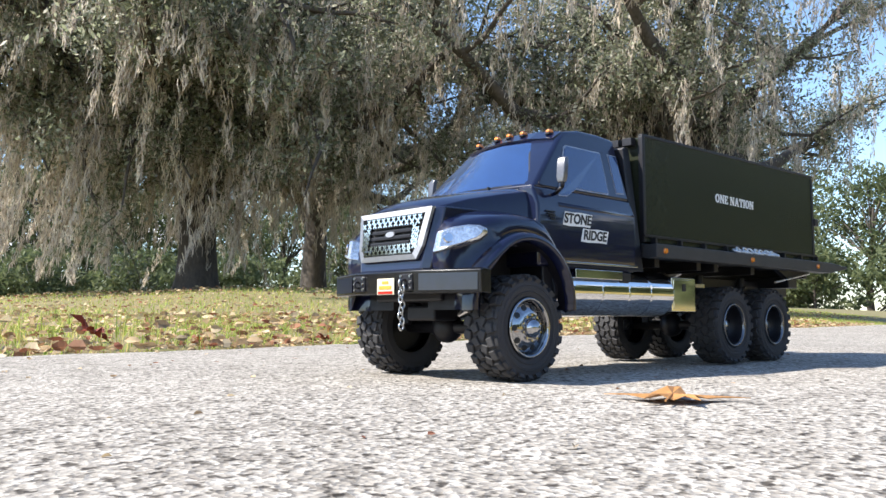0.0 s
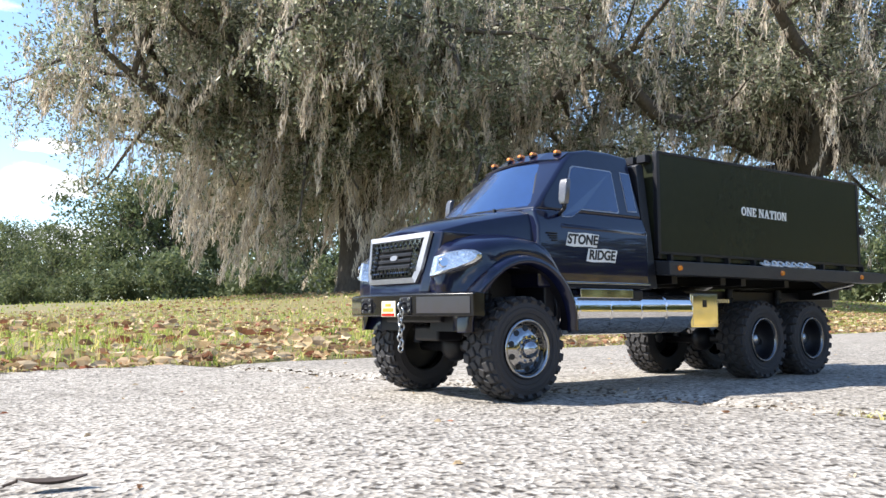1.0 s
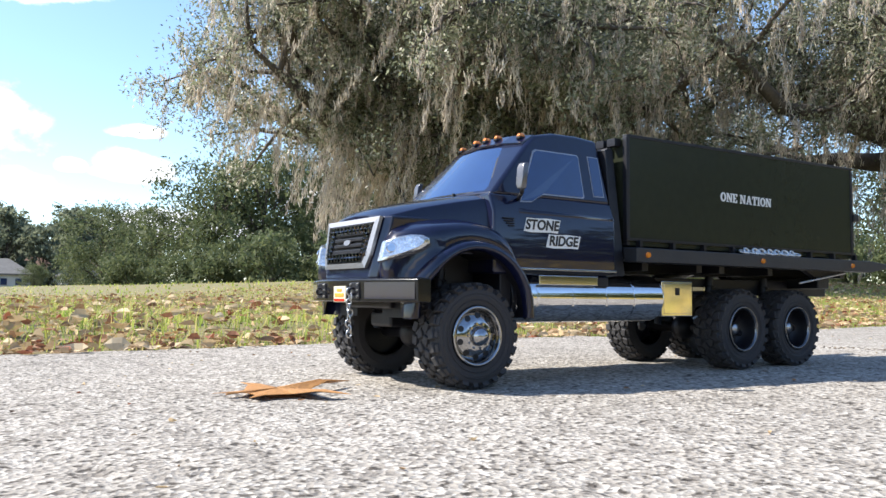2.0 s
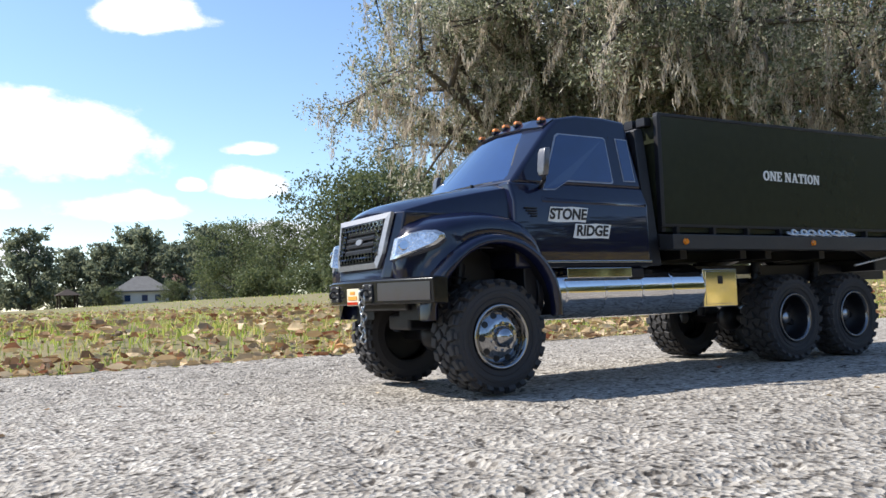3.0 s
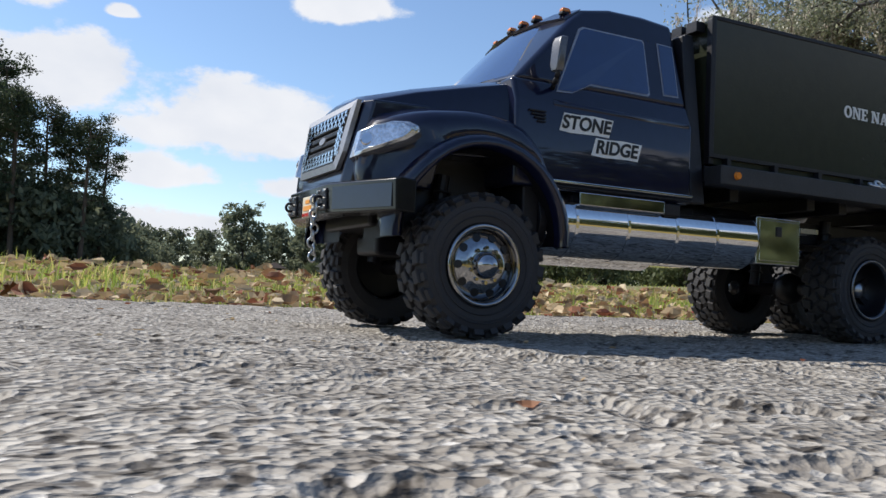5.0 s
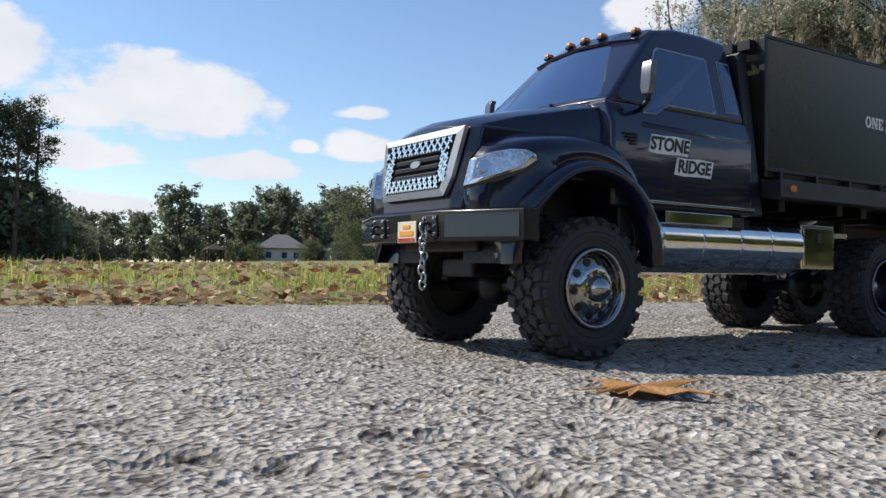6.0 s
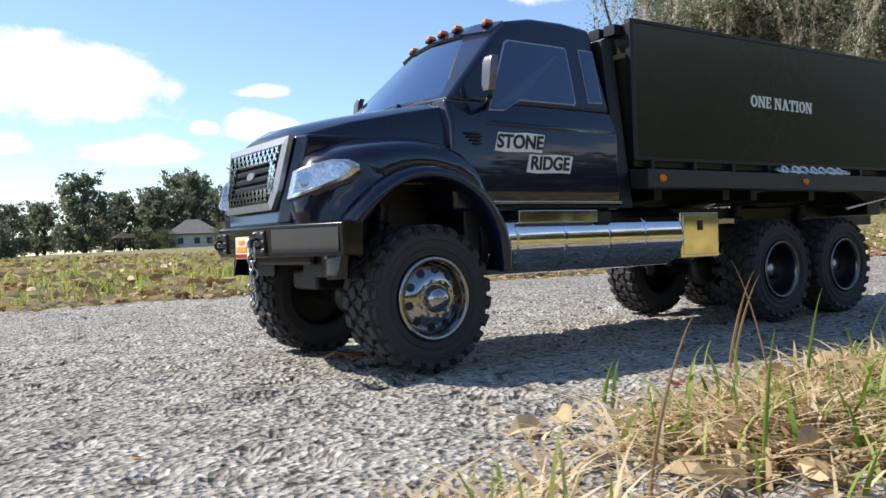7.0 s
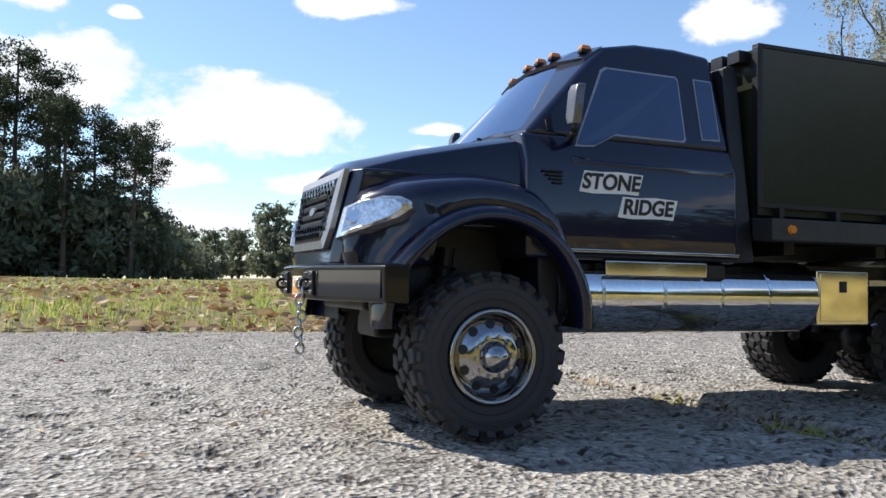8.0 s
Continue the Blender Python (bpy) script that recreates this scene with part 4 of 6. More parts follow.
def build_chassis():
    for s in (-1, 1):
        part("frame_rail", box(-0.09, 0.80, s * 0.030, s * 0.042, 0.108, 0.132), TRIM, truck, bevel=0.001)
        # stepped chrome tank
        bar = bmesh.new()
        prof = [(0.0, 0.066), (0.021, 0.066), (0.0308, 0.069), (0.0308, 0.0705), (0.0308, 0.12), (0.0308, 0.20), (0.0308, 0.3165), (0.0308, 0.318), (0.021, 0.3195), (0.0, 0.3195)]
        seg = 36
        rings = [[(x, s * 0.0732 + r * math.cos(2 * math.pi * i / seg), 0.1020 + r * math.sin(2 * math.pi * i / seg)) for i in range(seg)] for r, x in prof[1:-1]]
        loft(rings, bar)
        tank = part("tank", bar, CHROME, truck, "mirror-bright chrome side tank", smooth=True)
        part("tank_cap", rod((0.060, s * 0.0732, 0.1020), (0.0675, s * 0.0732, 0.1020), 0.0314, seg=36), TRIM, tank, bevel=0.001)
        for x in (0.098, 0.155, 0.212, 0.262):
            part("tank_strap", loft([[(x + dx, s * 0.0732 + r * math.cos(2 * math.pi * i / seg), 0.1020 + r * math.sin(2 * math.pi * i / seg)) for i in range(seg)] for dx, r in ((0, 0.0306), (0, 0.0312), (0.003, 0.0312), (0.003, 0.0306))], caps=False), CHROME, tank, smooth=False)
        for a, b in ((0.100, 0.196),):
            part("tank_step", box(a, b, s * 0.080, s * 0.1052, 0.1165, 0.1285), CHROME, tank, bevel=0.0012)
            part("step_tread", box(a + 0.002, b - 0.002, s * 0.082, s * 0.1040, 0.1282, 0.1289), TRIM, tank)
        part("tank_knob", box(0.197, 0.216, s * 0.083, s * 0.104, 0.1150, 0.1275), TRIM, tank, bevel=0.002)
        chest = part("tool_box", box(0.320, 0.3815, s * 0.062, s * 0.0992, 0.078, 0.1255), CHROME, truck, "mirror-bright chrome tool box", bevel=0.0012)
        part("box_door", box(0.3235, 0.3780, s * 0.0985, s * 0.1000, 0.0815, 0.1225), CHROME, chest, bevel=0.0006)
        part("latch", box(0.346, 0.3535, s * 0.0998, s * 0.1012, 0.1065, 0.1165), TRIM, chest, bevel=0.0006)
        part("rear_step", box(0.384, 0.41, s * 0.07, s * 0.098, 0.113, 0.118), STEEL, truck)
        # springs and dampers
        for x in (0.0, 0.4985, 0.632):
            y = s * (0.062 if x == 0 else 0.046)
            part("damper", rod((x - 0.022, y, 0.062), (x - 0.012, y, 0.135), 0.0062), TRIM, truck)
            part("link_arm", rod((x + 0.01, s * 0.05, 0.052), (x + 0.085, s * 0.035, 0.082), 0.0032), STEEL, truck)
            spring = bmesh.new()
            for k in range(6):
                torus(0.0078, 0.0011, pose(x - 0.020 + k * 0.0013, y, 0.078 + k * 0.0085, 0, 8, 0), bm=spring, seg=12, tube=5)
            part("spring", spring, TRIM, truck, smooth=True)
    for x in (0.0, 0.4985, 0.632):
        ax = rod((x, -0.080, 0.0585), (x, 0.080, 0.0585), 0.0075, seg=14)
        bmesh.ops.create_uvsphere(ax, u_segments=16, v_segments=10, radius=0.019, matrix=Matrix.Translation((x, 0.012, 0.0585)))
        part("axle", ax, TRIM, truck, smooth=True)
    part("gearbox", box(0.16, 0.29, -0.028, 0.028, 0.078, 0.112), TRIM, truck, bevel=0.004)
    part("tipper_ram", rod((0.36, 0, 0.11), (0.50, 0, 0.148), 0.011), STEEL, truck)


def tyre_mesh():
    """Carcass with bulged walls, and rows of staggered blocks."""
    bm = lathe([(0.0320, -0.019), (0.0345, -0.0215), (0.0440, -0.0232), (0.0510, -0.0222), (0.0540, -0.0195), (0.0552, -0.012), (0.0555, 0.0), (0.0552, 0.012), (0.0540, 0.0195), (0.0510, 0.0222), (0.0440, 0.0232), (0.0345, 0.0215), (0.0320, 0.019), (0.0320, -0.019)], seg=48)
    # raised rings on the outer wall
    for r in (0.0395, 0.0465):
        torus(r, 0.0005, Matrix.Translation((0, -0.0229, 0)) @ Matrix.Rotation(radians(90), 4, "X"), bm=bm, seg=48, tube=4)
    bmesh.ops.recalc_face_normals(bm, faces=bm.faces)
    me = bpy.data.meshes.new("tyre")
    bm.to_mesh(me)
    bm.free()
    me.materials.append(RUBBER)
    return me


def block_mesh(name, w, l):
    """One rubber tread block, its top a little smaller than its foot."""
    rings = [[(h, sy * w * q / 2, sz * l * q / 2) for sy, sz in ((-1, -1), (1, -1), (1, 1), (-1, 1))] for h, q in ((-0.0024, 1.0), (0.0014, 1.0), (0.0022, 0.86))]
    return finish(loft(rings), name, RUBBER, False)


def tread(wheel, meshes):
    """Four staggered rows of blocks and a row of shoulder lugs on each side."""
    n = 24
    for k in range(n):
        for y, mesh, shift, tilt in ((-0.0155, meshes[0], 0.0, 14), (-0.0052, meshes[1], 0.5, -22), (0.0052, meshes[1], 0.0, 22), (0.0155, meshes[0], 0.5, -14)):
            a = 2 * math.pi * (k + shift) / n
            part("tread_block", mesh, RUBBER, wheel, at=Matrix.Rotation(-a, 4, "Y") @ Matrix.Translation((0.0563, y, 0)) @ Matrix.Rotation(radians(tilt), 4, "X"))
        for s, shift in ((-1, 0.0), (1, 0.5)):
            a = 2 * math.pi * (k + shift) / n
            part("shoulder_lug", meshes[2 + k % 2], RUBBER, wheel, at=Matrix.Rotation(-a, 4, "Y") @ Matrix.Translation((0.0528, s * 0.0213, 0)) @ Matrix.Rotation(radians(s * 28), 4, "Z"))


def finish(bm, name, material, smooth=True):
    bmesh.ops.recalc_face_normals(bm, faces=bm.faces)
    me = bpy.data.meshes.new(name)
    bm.to_mesh(me)
    bm.free()
    me.materials.append(material)
    if smooth:
        me.polygons.foreach_set("use_smooth", [f.normal.length > 0 and len(f.vertices) < 5 for f in me.polygons])
    return me


def build_wheels():
    tyre = tyre_mesh()
    blocks = [block_mesh("tread_block", 0.0088, 0.0105), block_mesh("tread_block", 0.0085, 0.0100)]
    for length in (0.0062, 0.0082):
        blocks.append(finish(box(-0.0031, 0.0031, -0.0018, 0.0018, -length / 2, length / 2), "shoulder_lug", RUBBER, False))
    # front: convex chrome disc with round hand holes (outside is -y)
    lip = finish(lathe([(0.0320, 0.019), (0.0320, -0.0195), (0.0335, -0.0225), (0.0320, -0.0245), (0.0300, -0.0235), (0.0288, -0.0185), (0.0284, 0.010)], seg=48), "rim", RIM_CHROME)
    disc = finish(lathe([(0.0286, -0.0150), (0.0262, -0.0185), (0.0185, -0.0225), (0.0165, -0.0236), (0.0108, -0.0236)], seg=48), "disc", RIM_CHROME)
    hole = finish(rod((0, -0.0000, 0), (0, -0.0012, 0), 0.0034, seg=14), "hand_hole", INK, False)
    cap = finish(lathe([(0.0110, -0.0230), (0.0108, -0.0265), (0.0085, -0.0315), (0.0045, -0.0345), (0.0001, -0.0352)], seg=28), "hub_cap", RIM_CHROME)
    nut = finish(rod((0, -0.0232, 0), (0, -0.0262, 0), 0.0016, seg=6), "nut", RIM_CHROME, False)
    back = finish(rod((0, -0.010, 0), (0, 0.004, 0), 0.0300, seg=32), "brake_drum", INK, False)
    # rear: deep black dish with a bright lip
    dish = finish(lathe([(0.0286, -0.0200), (0.0270, -0.0110), (0.0255, -0.0010), (0.0200, 0.0030), (0.0100, 0.0030)], seg=48), "dish", TRIM)
    rlip = finish(lathe([(0.0320, 0.019), (0.0320, -0.0195), (0.0332, -0.0222), (0.0318, -0.0236), (0.0300, -0.0228), (0.0285, -0.0200), (0.0284, 0.010)], seg=48), "rim", STEEL_DARK)
    rcap = finish(lathe([(0.0090, 0.0035), (0.0088, -0.0060), (0.0070, -0.0095), (0.0001, -0.0105)], seg=24), "hub_cap", STEEL)
    spoke = finish(box(0.009, 0.0262, -0.0015, 0.0030, -0.0035, 0.0035), "spoke", TRIM, False)
    wheels = []
    for k, (x, y) in enumerate(((0.0, -0.0960), (0.0, 0.0960), (0.4985, -0.0745), (0.4985, 0.1020), (0.632, -0.0745), (0.632, 0.1020))):
        wheel = new("wheel")
        wheel.parent = truck
        part("tyre", tyre, RUBBER, wheel, "black knobbly off-road tyre")
        tread(wheel, blocks)
        if k < 2:
            part("rim", lip, RIM_CHROME, wheel, "polished chrome rim")
            part("disc", disc, RIM_CHROME, wheel)
            part("hub_cap", cap, RIM_CHROME, wheel)
            part("brake_drum", back, INK, wheel)
            for i in range(10):
                a = 2 * math.pi * i / 10
                part("hand_hole", hole, INK, wheel, at=pose(0.0226 * math.cos(a), -0.0200, 0.0226 * math.sin(a)) @ pose(0, 0, 0, 0, -math.degrees(a), 0) @ pose(0, 0, 0, 0, 0, 27))
                b = a + 0.3
                part("nut", nut, RIM_CHROME, wheel, at=pose(0.0139 * math.cos(b), 0, 0.0139 * math.sin(b)))
        else:
            part("rim", rlip, STEEL_DARK, wheel, "dark rim with a bright lip")
            part("dish", dish, TRIM, wheel)
            part("hub_cap", rcap, STEEL, wheel)
            for i in range(6):
                part("spoke", spoke, TRIM, wheel, at=pose(0, 0, 0, 0, 60 * i, 0))
        wheels.append((wheel, (x, y), 0 if y < 0 else 180, 0.0588, 23 * k))
    return wheels


TRIM_EDGE = mat("grey_window_edge", (0.42, 0.42, 0.45), 0.3, 0.5, vary=0.3, scale=60)
TRIM_GLOSS = mat("black_gloss_bumper", (0.008, 0.008, 0.010), 0.25, coat=0.35, vary=0.3, scale=30, spec=0.25)
TRIM_GREY = mat("charcoal_rail", (0.022, 0.022, 0.025), 0.5, vary=0.3, scale=30, bump=0.15, bump_scale=500)
STEEL_DARK = mat("smoked_steel", (0.20, 0.20, 0.21), 0.25, 0.9, vary=0.3, scale=60)
MIRROR_SHELL = mat("grey_mirror_shell", (0.16, 0.16, 0.17), 0.25, 0.4, vary=0.3, scale=60)
CHAIN = mat("zinc_chain", (0.75, 0.75, 0.74), 0.3, 0.8, vary=0.25, scale=80)
SATIN = mat("satin_silver", (0.34, 0.34, 0.35), 0.45, 0.9, vary=0.25, scale=60)
build_cab()
build_nose()
build_bumper()
build_bed()
build_chassis()
WHEELS = build_wheels()

# ---- planting ----


def quads_mesh(name, corners, material):
    """Loose four-cornered leaves or blades: corners is n x 4 x 3."""
    v = np.asarray(corners, np.float32).reshape(-1, 3)
    n = len(v) // 4
    me = bpy.data.meshes.new(name)
    me.vertices.add(len(v))
    me.vertices.foreach_set("co", v.ravel())
    me.loops.add(n * 4)
    me.loops.foreach_set("vertex_index", np.arange(n * 4, dtype=np.int32))
    me.polygons.add(n)
    me.polygons.foreach_set("loop_start", np.arange(n, dtype=np.int32) * 4)
    me.update(calc_edges=True)
    me.materials.append(material)
    return me


def strips_mesh(name, left, right, material):
    """Ribbons: left and right are n x k x 3 rows of points."""
    n, k, _ = left.shape
    v = np.stack([left, right], 2).reshape(-1, 3).astype(np.float32)
    base = (np.arange(n) * k * 2)[:, None] + (np.arange(k - 1) * 2)[None, :]
    f = np.stack([base, base + 1, base + 3, base + 2], 2).reshape(-1, 4)
    me = bpy.data.meshes.new(name)
    me.vertices.add(len(v))
    me.vertices.foreach_set("co", v.ravel())
    me.loops.add(len(f) * 4)
    me.loops.foreach_set("vertex_index", f.ravel().astype(np.int32))
    me.polygons.add(len(f))
    me.polygons.foreach_set("loop_start", np.arange(len(f), dtype=np.int32) * 4)
    me.update(calc_edges=True)
    me.materials.append(material)
    return me


def leaf_cloud(rng, centres, per, spread, size, material, name="foliage", squash=0.8):
    """Small leaves strewn about the given centres."""
    c = np.repeat(np.asarray(centres), per, 0)
    n = len(c)
    c = c + rng.normal(0, 1, (n, 3)) * np.array([spread, spread, spread * squash])
    u = rng.normal(0, 1, (n, 3))
    u /= np.linalg.norm(u, axis=1)[:, None]
    w = np.cross(u, rng.normal(0, 1, (n, 3)))
    w /= np.linalg.norm(w, axis=1)[:, None] + 1e-9
    s = (size * rng.uniform(0.6, 1.4, n))[:, None]
    return quads_mesh(name, np.stack([c - u * s, c + w * s * 0.42, c + u * s, c - w * s * 0.42], 1), material)


def tube(points, radii, seg=7):
    pts = [Vector(p) for p in points]
    rings = []
    for i, p in enumerate(pts):
        d = (pts[min(i + 1, len(pts) - 1)] - pts[max(i - 1, 0)]).normalized()
        a = d.orthogonal().normalized()
        b = d.cross(a)
        rings.append([p + (a * math.cos(2 * math.pi * k / seg) + b * math.sin(2 * math.pi * k / seg)) * radii[i] for k in range(seg)])
    return rings


def join_tubes(name, tubes, material):
    v, f = [], []
    for rings in tubes:
        o, seg = len(v), len(rings[0])
        for r in rings:
            v += r
        for i in range(len(rings) - 1):
            for k in range(seg):
                f.append((o + i * seg + k, o + i * seg + (k + 1) % seg, o + (i + 1) * seg + (k + 1) % seg, o + (i + 1) * seg + k))
    return mesh_of(name, v, f, material, True)


def bent(rng, start, way, length, steps, lift, wander):
    """A wandering branch: its points."""
    p, d = np.array(start, float), np.array(way, float)
    d /= np.linalg.norm(d)
    out = [p.copy()]
    for k in range(steps):
        d = d + rng.normal(0, wander, 3) + np.array([0, 0, lift])
        d /= np.linalg.norm(d)
        p = p + d * length / steps
        out.append(p.copy())
    return np.array(out)


def ground_z(x, y):
    return float(lie(x, y))


def build_oak(name, seed, at, label, limbs=10, reach=(3.8, 5.0), leaves=54, strands=95, turn=0.0, low=1.9, extra=()):
    """A live oak: short thick trunk, long bowed limbs, small leaves, and grey moss in hanging bunches. extra: bearing, rise, length of further limbs."""
    rng = np.random.RandomState(seed)
    oak = tagged(new(name), label, "tree")
    oak.matrix_basis = pose(*at, ground_z(*at), 0, 0, turn)
    tubes = [tube([(0, 0, -0.3), (0.03, 0, 0.25), (0.08, 0.03, 0.9), (0.03, 0.06, 1.7), (0.12, 0.06, 2.5), (0.22, 0.1, 3.4), (0.2, 0.2, 4.6)], [0.48, 0.33, 0.28, 0.26, 0.28, 0.20, 0.12], 14)]
    centres, hang = [], []
    for k in range(limbs + len(extra)):
        a = 2 * math.pi * (k + rng.uniform(-0.3, 0.3)) / limbs
        rise = rng.uniform(0.6, 2.0) if k % 2 else rng.uniform(0.12, 0.5)
        length = rng.uniform(*reach) * (0.9 if rise > 0.6 else 1.05)
        if k >= limbs:
            a, rise, length = radians(extra[k - limbs][0]), extra[k - limbs][1], extra[k - limbs][2]
        limb = bent(rng, (0.16 * math.cos(a), 0.16 * math.sin(a), rng.uniform(1.6, 3.0)), (math.cos(a), math.sin(a), rise), length, 9, 0.012, 0.15)
        floor = (low if k < limbs else low - 0.35) - 0.2
        limb[:, 2] = np.maximum(limb[:, 2], floor + np.minimum(np.arange(10) * 0.1, 0.5) + np.maximum(np.arange(10) - 4, 0) * 0.30)
        tubes.append(tube(limb, np.linspace(0.21, 0.035, 10), 9))
        for j in range(12):
            i = rng.randint(2, 10)
            way = rng.normal(0, 1, 3) * np.array([1, 1, 0.7]) + np.array([math.cos(a), math.sin(a), 0.45]) * 0.6
            sub = bent(rng, limb[i], way, rng.uniform(1.1, 2.5), 5, 0.02, 0.24)
            tubes.append(tube(sub, np.linspace(0.05, 0.012, 6), 5))
            for q in range(5):
                twig = bent(rng, sub[rng.randint(1, 6)], rng.normal(0, 1, 3) + np.array([0, 0, 0.2]), rng.uniform(0.4, 1.0), 3, 0.0, 0.3)
                tubes.append(tube(twig, [0.011, 0.008, 0.006, 0.003], 3))
                centres += [twig[1], twig[2], twig[3]]
                hang += [twig[1], twig[3]]
            hang += list(sub[2:])
        hang += list(limb[3:]) + list((limb[2:-1] + limb[3:]) / 2) * 2
    part("trunk", join_tubes("trunk", tubes, BARK), BARK, oak, "dark furrowed oak trunk and bowed limbs")
    centres, hang = np.array(centres), np.array(hang)
    part("crown", leaf_cloud(rng, centres, leaves, 0.17, 0.036, OAKLEAF), OAKLEAF, oak, "small grey-green live oak leaves")
    # moss: full bunches below the twigs, thinning to wisps and blown a little to one side
    keep = rng.rand(len(hang)) < 0.36
    nb = keep.sum()
    foot = hang[keep]
    full = np.clip(rng.gamma(2.2, 0.22, nb), 0.15, 1.2)
    full = np.where(rng.rand(nb) < np.where(foot[:, 2] < 2.8, 0.32, 0.13), rng.uniform(0.9, 2.2, nb), full)
    away = np.hypot(foot[:, 0], foot[:, 1])
    full = np.minimum(full, np.maximum(foot[:, 2] - 0.15 - 1.0 * np.clip(away - 2.4, 0, 3), 0.15 + 0.25 * rng.rand(nb)))
    which = np.repeat(np.arange(nb), np.maximum(12, full * strands).astype(int))
    n = len(which)
    s = rng.rand(n) ** 1.25
    lean = rng.normal(0, 0.14, (nb, 2)) + np.array([-0.16, 0.05])
    phase = rng.uniform(0, 6.28, (nb, 2))
    thick = (0.035 + 0.055 * np.sqrt(full))[which] * (1.0 - 0.72 * s) * rng.uniform(0.3, 1.0, n)
    mid = np.empty((n, 3))
    for axis in (0, 1):
        mid[:, axis] = foot[which, axis] + lean[which, axis] * full[which] * s**1.6 + 0.06 * np.sin(4.5 * s * full[which] + phase[which, axis]) * s + rng.normal(0, 1, n) * thick
    mid[:, 2] = foot[which, 2] + 0.05 - full[which] * s
    run = np.stack([rng.normal(-0.08, 0.24, n), rng.normal(0.02, 0.24, n), -np.ones(n)], 1) * rng.uniform(0.035, 0.10, n)[:, None]
    ang = rng.uniform(0, 3.1416, n)
    side = np.stack([np.cos(ang), np.sin(ang), np.zeros(n)], 1) * rng.uniform(0.0045, 0.0105, n)[:, None]
    bow = rng.normal(0, 0.012, (n, 3))
    part("moss", strips_mesh("moss", np.stack([mid - run - side * 0.5, mid + bow - side, mid + run - side * 0.3], 1), np.stack([mid - run + side * 0.5, mid + bow + side, mid + run + side * 0.3], 1), MOSS), MOSS, oak, "hanging bunches of grey Spanish moss")
    return oak


def build_wood_tree(name, seed, height, width, leaf_mat, leaves, size, label, trunk_share=0.2, puffs=46):
    """A broad woodland tree with a forked trunk and uneven clumps."""
    rng = np.random.RandomState(seed)
    tree = tagged(new(name), label, "tree")
    stem = bent(rng, (0, 0, -0.2), (0, 0, 1), height * 0.8, 6, 0.1, 0.05)
    tubes = [tube(stem, np.linspace(height * 0.028, height * 0.006, 7), 7)]
    centres = []
    for k in range(puffs):
        h = rng.uniform(trunk_share, 1.0)
        r = width * 0.5 * math.sqrt(max(0.04, math.sin(math.pi * min(1, max(0.0, (h - trunk_share) / (1.05 - trunk_share)) * 0.8 + 0.2))))
        a, q = rng.uniform(0, 6.28), r * math.sqrt(rng.uniform(0.05, 1))
        end = np.array([q * math.cos(a), q * math.sin(a), h * height])
        start = stem[min(6, int(h * 6 * 0.9))]
        limb = np.array([start + (end - start) * s + np.array([0, 0, 0.06 * height * math.sin(math.pi * s) * 0.5]) for s in (0, 0.5, 1)])
        tubes.append(tube(limb, [height * 0.007, height * 0.005, height * 0.002], 4))
        for j in range(4):
            centres.append(end + rng.normal(0, 1, 3) * np.array([0.10, 0.10, 0.06]) * width)
    part("trunk", join_tubes("trunk", tubes, BARK), BARK, tree)
    part("crown", leaf_cloud(rng, np.array(centres), leaves, width * 0.052, size, leaf_mat), leaf_mat, tree)
    return tree


def build_pine(name, seed, height, label):
    """A tall pine: bare stem, ragged plates of needles near the top."""
    rng = np.random.RandomState(seed)
    tree = tagged(new(name), label, "tree", "tall pines")
    stem = bent(rng, (0, 0, -0.2), (0, 0, 1), height * 0.97, 8, 0.2, 0.02)
    tubes = [tube(stem, np.linspace(0.20, 0.05, 9), 8)]
    centres = []
    for k in range(24):
        h = 0.42 + 0.58 * rng.rand() ** 0.7
        a = rng.uniform(0, 6.28)
        r = rng.uniform(0.8, 2.6) * (1.25 - 0.75 * h) * 1.25
        start = np.array([np.interp(h * height, stem[:, 2], stem[:, i]) for i in range(3)])
        end = start + np.array([r * math.cos(a), r * math.sin(a), rng.uniform(-0.2, 0.7)])
        tubes.append(tube([start, (start + end) / 2 + np.array([0, 0, -0.1]), end], [0.05, 0.035, 0.015], 4))
        for j in range(3):
            centres.append(start + (end - start) * rng.uniform(0.5, 1.05) + rng.normal(0, 0.18, 3))
    part("trunk", join_tubes("trunk", tubes, PINEBARK), PINEBARK, tree)
    part("crown", leaf_cloud(rng, np.array(centres), 75, 0.30, 0.10, PINELEAF, squash=0.5), PINELEAF, tree)
    return tree


def plant(tree, spots):
    """The first spot takes the tree itself, the others copies. Spots: x, y, turn, size."""
    for k, (x, y, turn, size) in enumerate(spots):
        m = pose(x, y, ground_z(x, y), 0, 0, turn)
        ob = tree if k == 0 else copy_thing(tree, m)
        ob.matrix_basis = m @ Matrix.Diagonal((size, size, size, 1))


build_oak("live_oak", 5, (7.3, 10.4), "huge spreading live oak hung with grey Spanish moss", limbs=12, turn=20, extra=((125, 0.5, 4.4), (140, 0.22, 4.4), (155, 0.42, 4.4), (172, 0.30, 4.3), (185, 0.70, 4.4), (200, 0.25, 4.3), (215, 0.50, 4.4), (240, 0.30, 4.4), (320, 0.35, 5.0), (300, 0.6, 5.0), (292, 1.0, 5.2), (280, 0.75, 5.0), (310, 1.2, 5.2)))
right_oak = build_oak("live_oak", 8, (12.6, 4.9), "live oak with thick bowed limbs and long moss", limbs=13, reach=(4.6, 6.0), leaves=50, strands=85, low=2.2)
copy_thing(right_oak, pose(13.0, 13.6, ground_z(13.0, 13.6), 0, 0, 200))


